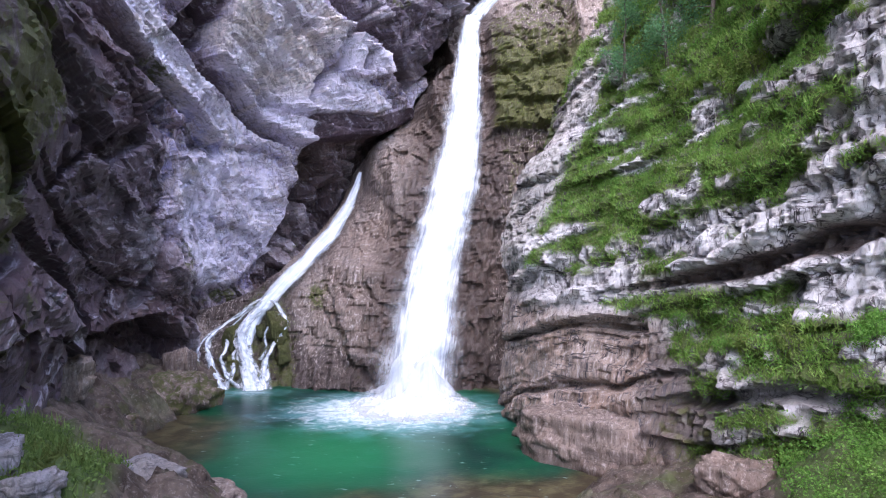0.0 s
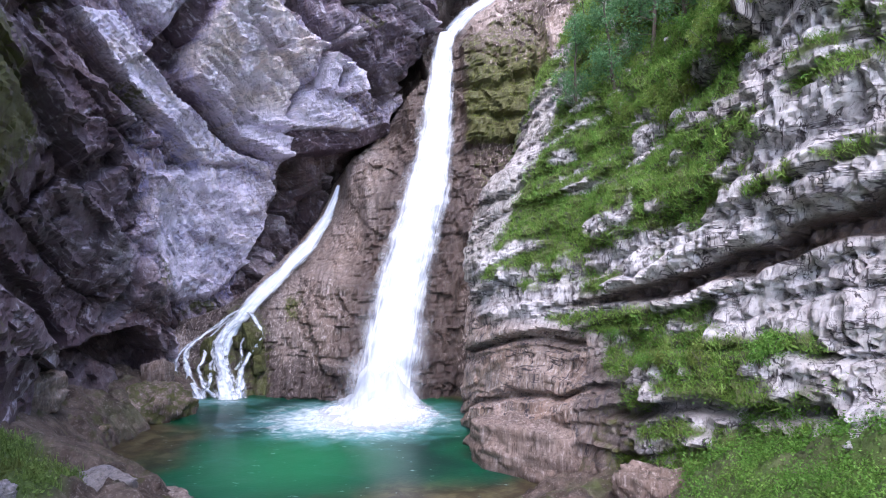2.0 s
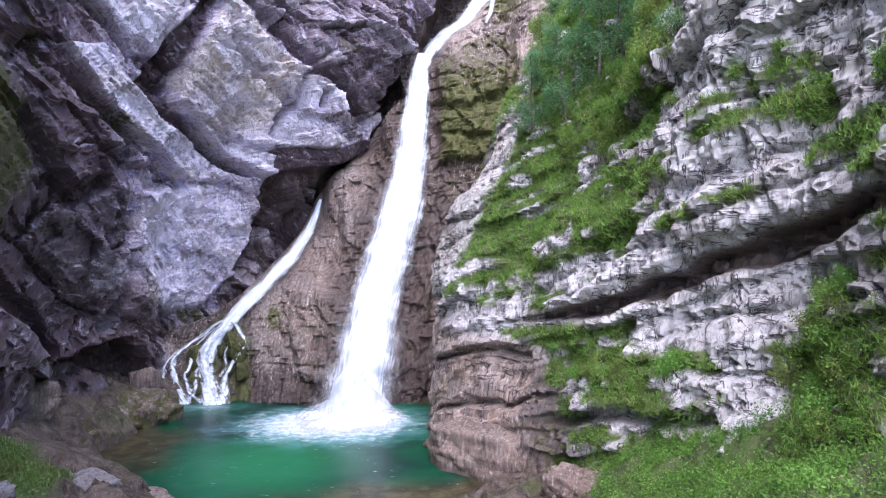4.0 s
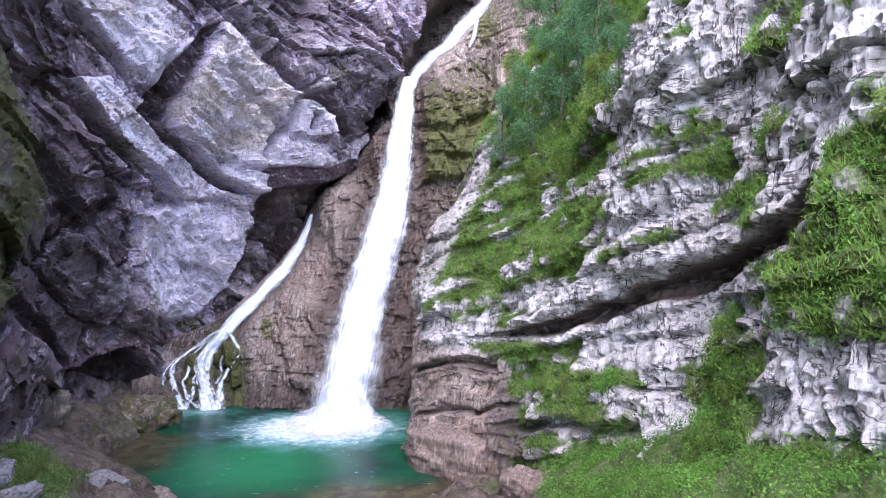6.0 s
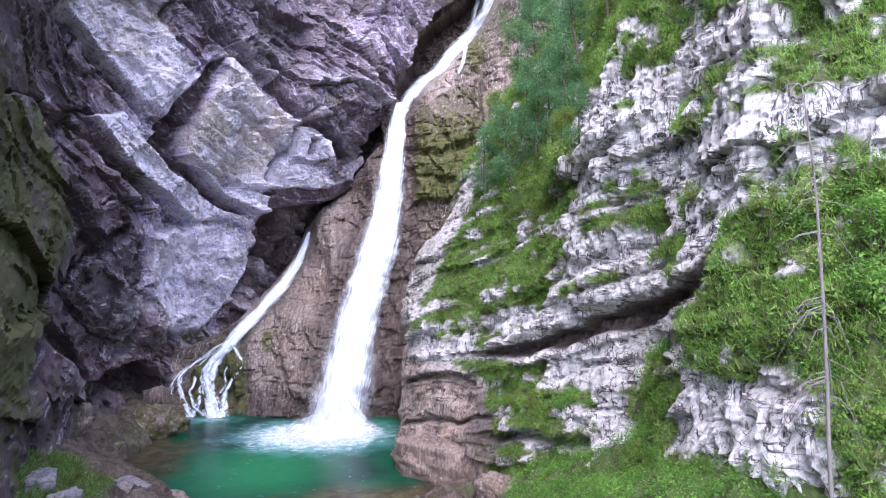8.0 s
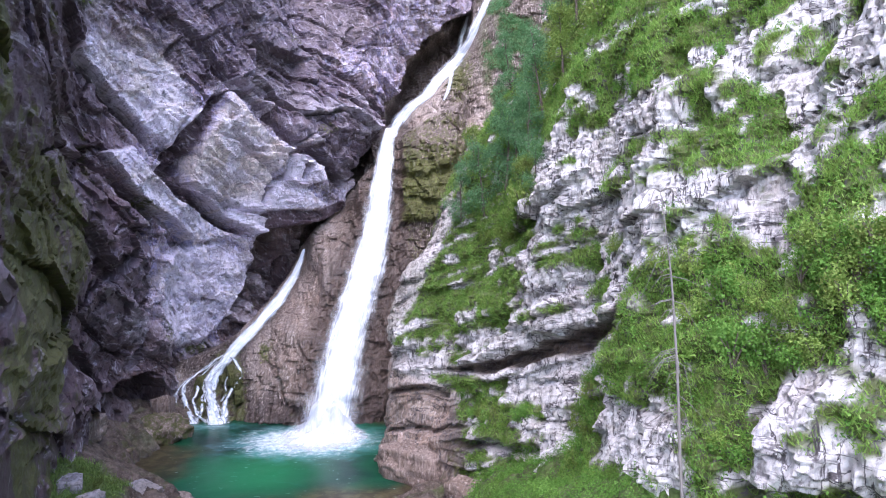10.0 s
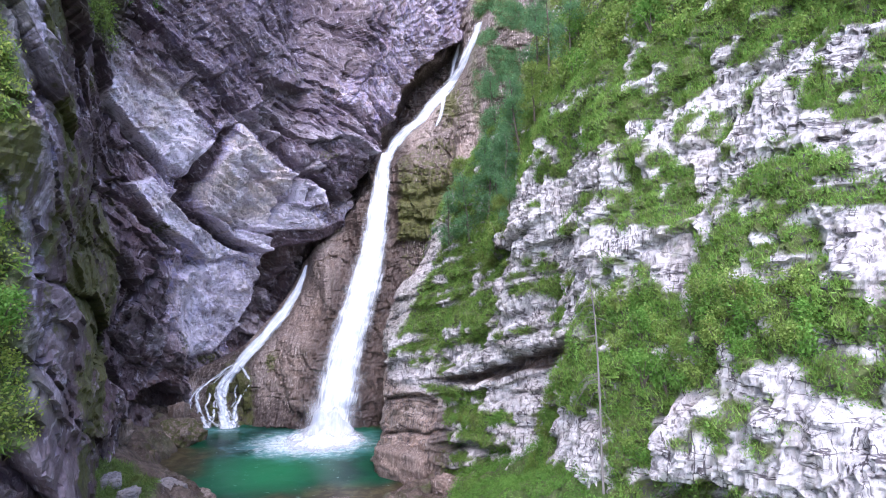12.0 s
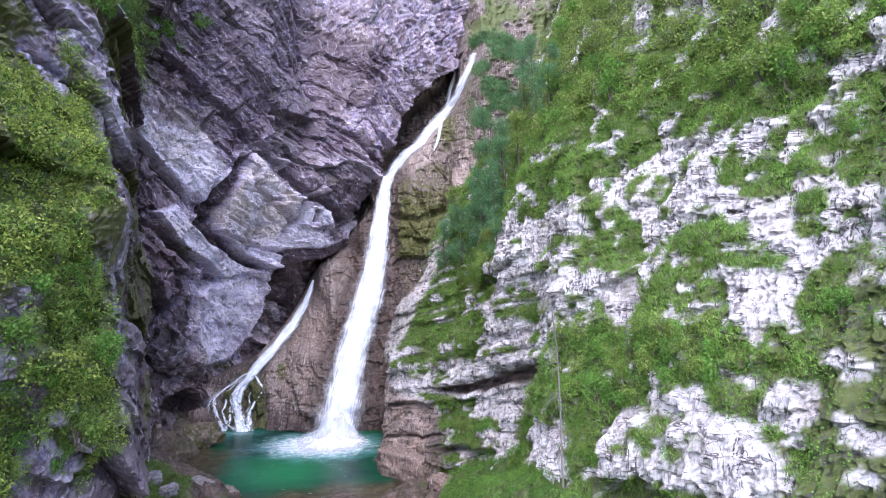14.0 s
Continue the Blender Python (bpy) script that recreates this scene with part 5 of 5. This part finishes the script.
for k in range(46):
    bm = bmesh.new()
    f = rr.choice((2.0, 2.2, 3.0, 3.3, 4.4, 4.7, 5.0, 5.3, 5.7, 6.2, 7.5)) + rr.uniform(-.2, .25)
    b = [float(np.interp(f, range(9), [p[c] for p in spine])) for c in range(3)]
    a, reach = rr.gauss(3.5, .9), rr.uniform(.5, 1.5)
    e = (b[0] + math.cos(a) * reach, b[1] + math.sin(a) * reach, b[2] - reach * rr.uniform(.3, 1.3))
    tube(bm, [b, (b[0] * .55 + e[0] * .45, b[1] * .55 + e[1] * .45, b[2] - reach * .1), e], (.018, .013, .005), 5)
    part("twig", bm, M_DEAD, bole)
for way, reach, fall_ in ((3.3, .55, 1.3), (-.2, .8, .9), (.1, 1.6, .7), (-.4, 1.1, 1.4), (2.7, .8, .9)):
    # the bent head of the tree
    bm = bmesh.new()
    t = spine[-1]
    out = [(t[0] + math.cos(way) * reach * u, t[1] + math.sin(way) * reach * u, t[2] + .35 * math.sin(u * 2.4) - fall_ * u * u) for u in (0, .25, .5, .75, 1)]
    tube(bm, out, (.025, .022, .018, .013, .006), 5)
    part("twig", bm, M_DEAD, bole)


# ---- boulders ----
def boulder(at, radii, turn, label, mat, seed, brown=.8, moss=0.0, rough=1.0):
    bm = bmesh.new()
    bmesh.ops.create_icosphere(bm, subdivisions=5, radius=1)
    V = np.array([v.co for v in bm.verts])
    r = np.random.default_rng(seed)
    # flat broken sides: the nearest of a few random planes
    way = np.concatenate((np.repeat(np.eye(3), 2, 0) * np.tile((1, -1), 3)[:, None] + r.normal(0, .16, (6, 3)), r.normal(0, 1, (9, 3))))
    way /= np.linalg.norm(way, axis=1)[:, None]
    far = np.concatenate((r.uniform(.74, .84, 6), r.uniform(.88, 1.05, 9)))
    hit = far[None] / np.maximum(V @ way.T, .12)
    size = np.minimum(hit.min(1), 1.25)
    lines_, gap = facets2(np.arctan2(V[:, 1], V[:, 0]) * 2.2, V[:, 2] * 3.4, seed, .6)
    V = V * (size + .15 * lines_ - .05 * (1 - ramp(gap, 0, .08)) + rough * .09 * fbm(V * 3 + seed, 4, seed) + rough * .04 * fbm(V * 9 + seed, 3, seed + 2))[:, None]
    V = V * np.array(radii)
    for v, co in zip(bm.verts, V):
        v.co = co
    ob = part("boulder", bm, mat)
    for key, val in (("brown", np.full(len(V), brown * .8)), ("pale", .5 * ramp(V[:, 2] / radii[2], .2, .9)), ("tone", .6 * ramp(fbm(V * .8, 3, seed), -.3, .3)), ("veg", np.zeros(len(V))), ("wet", ramp(V[:, 2] + at[2], .7, .1) * .8), ("moss", np.full(len(V), moss))):
        ob.data.attributes.new(key, "FLOAT", "POINT").data.foreach_set("value", val.astype(np.float32))
    ob.matrix_world = pose(*at, 0, 0, turn)
    return tagged(ob, label, "boulder", "boulders round the pool")


boulder((8.2, 32.6, .9), (4.3, 2.2, 2.3), -36, "large pinkish brown streaked boulder at the pool's edge", M_BOULDER, 1, .9)
boulder((12.6, 23.8, 2.1), (1.7, 1.3, 1.4), -40, "brown weathered boulder below the grassy bank", M_BOULDER, 2, 1.0, .2, 2.2)
boulder((-20.4, 43.0, -.3), (3.4, 2.6, 2.9), 10, "brown mossy rock hump at the pool's edge", M_BOULDER, 3, 1.0, .58, 2.8)
boulder((-21.6, 36.2, .3), (1.9, 2.2, 1.5), 50, "low brown mossy rock beside the pool", M_BOULDER, 4, 1.0, .58, 2.8)
boulder((-22.4, 47.8, 1.2), (1.3, 1.3, 2.5), 10, "brown rock block beside the cascade", M_BOULDER, 5, 1.0, .2)
boulder((-22.0, 32.5, 4.6), (1.5, 1.3, 1.4), 70, "rounded brown rock at the foot of the cliff", M_BOULDER, 6, .9)
boulder((-13.9, 17.4, 5.4), (.9, .8, .9), 30, "pale grey angular stone in the grass", M_GREY_STONE, 7, 0)
boulder((-12.0, 16.6, 5.0), (.9, .7, .6), 75, "pale grey flat stone in the grass", M_GREY_STONE, 8, 0)
boulder((-11.6, 22.4, 2.9), (1.6, 1.1, .9), -35, "cracked grey brown stone on the bank", M_GREY_STONE, 9, .4)
boulder((-9.8, 24.6, 1.1), (1.5, 1.0, .8), -30, "cracked brown stone on the bank", M_BOULDER, 10, .7)
boulder((2.6, 26.6, -.5), (2.6, 1.3, .6), 10, "flat wet stone in the shallows", M_BOULDER, 11, 1.0, .3)
boulder((-3.0, 24.6, -.5), (1.8, 1.0, .6), -12, "flat wet stone in the shallows", M_BOULDER, 12, 1.0, .3)
for x, z, size, seed in ((-15.3, 5.0, 1.3, 21), (-19.5, 3.9, 1.15, 22), (-18.9, 1.6, .8, 23), (-16.9, 4.6, .6, 24), (-14.4, 2.6, .9, 25)):
    D, _ = BACK.depth(np.array([x]), np.array([z]))
    boulder((x, -D[0] - .3, z), (.75 * size, .7 * size, 1.15 * size), seed * 40, "dark wet stone with bright green moss in the cascade", M_BOULDER, seed, 1.0, .85)
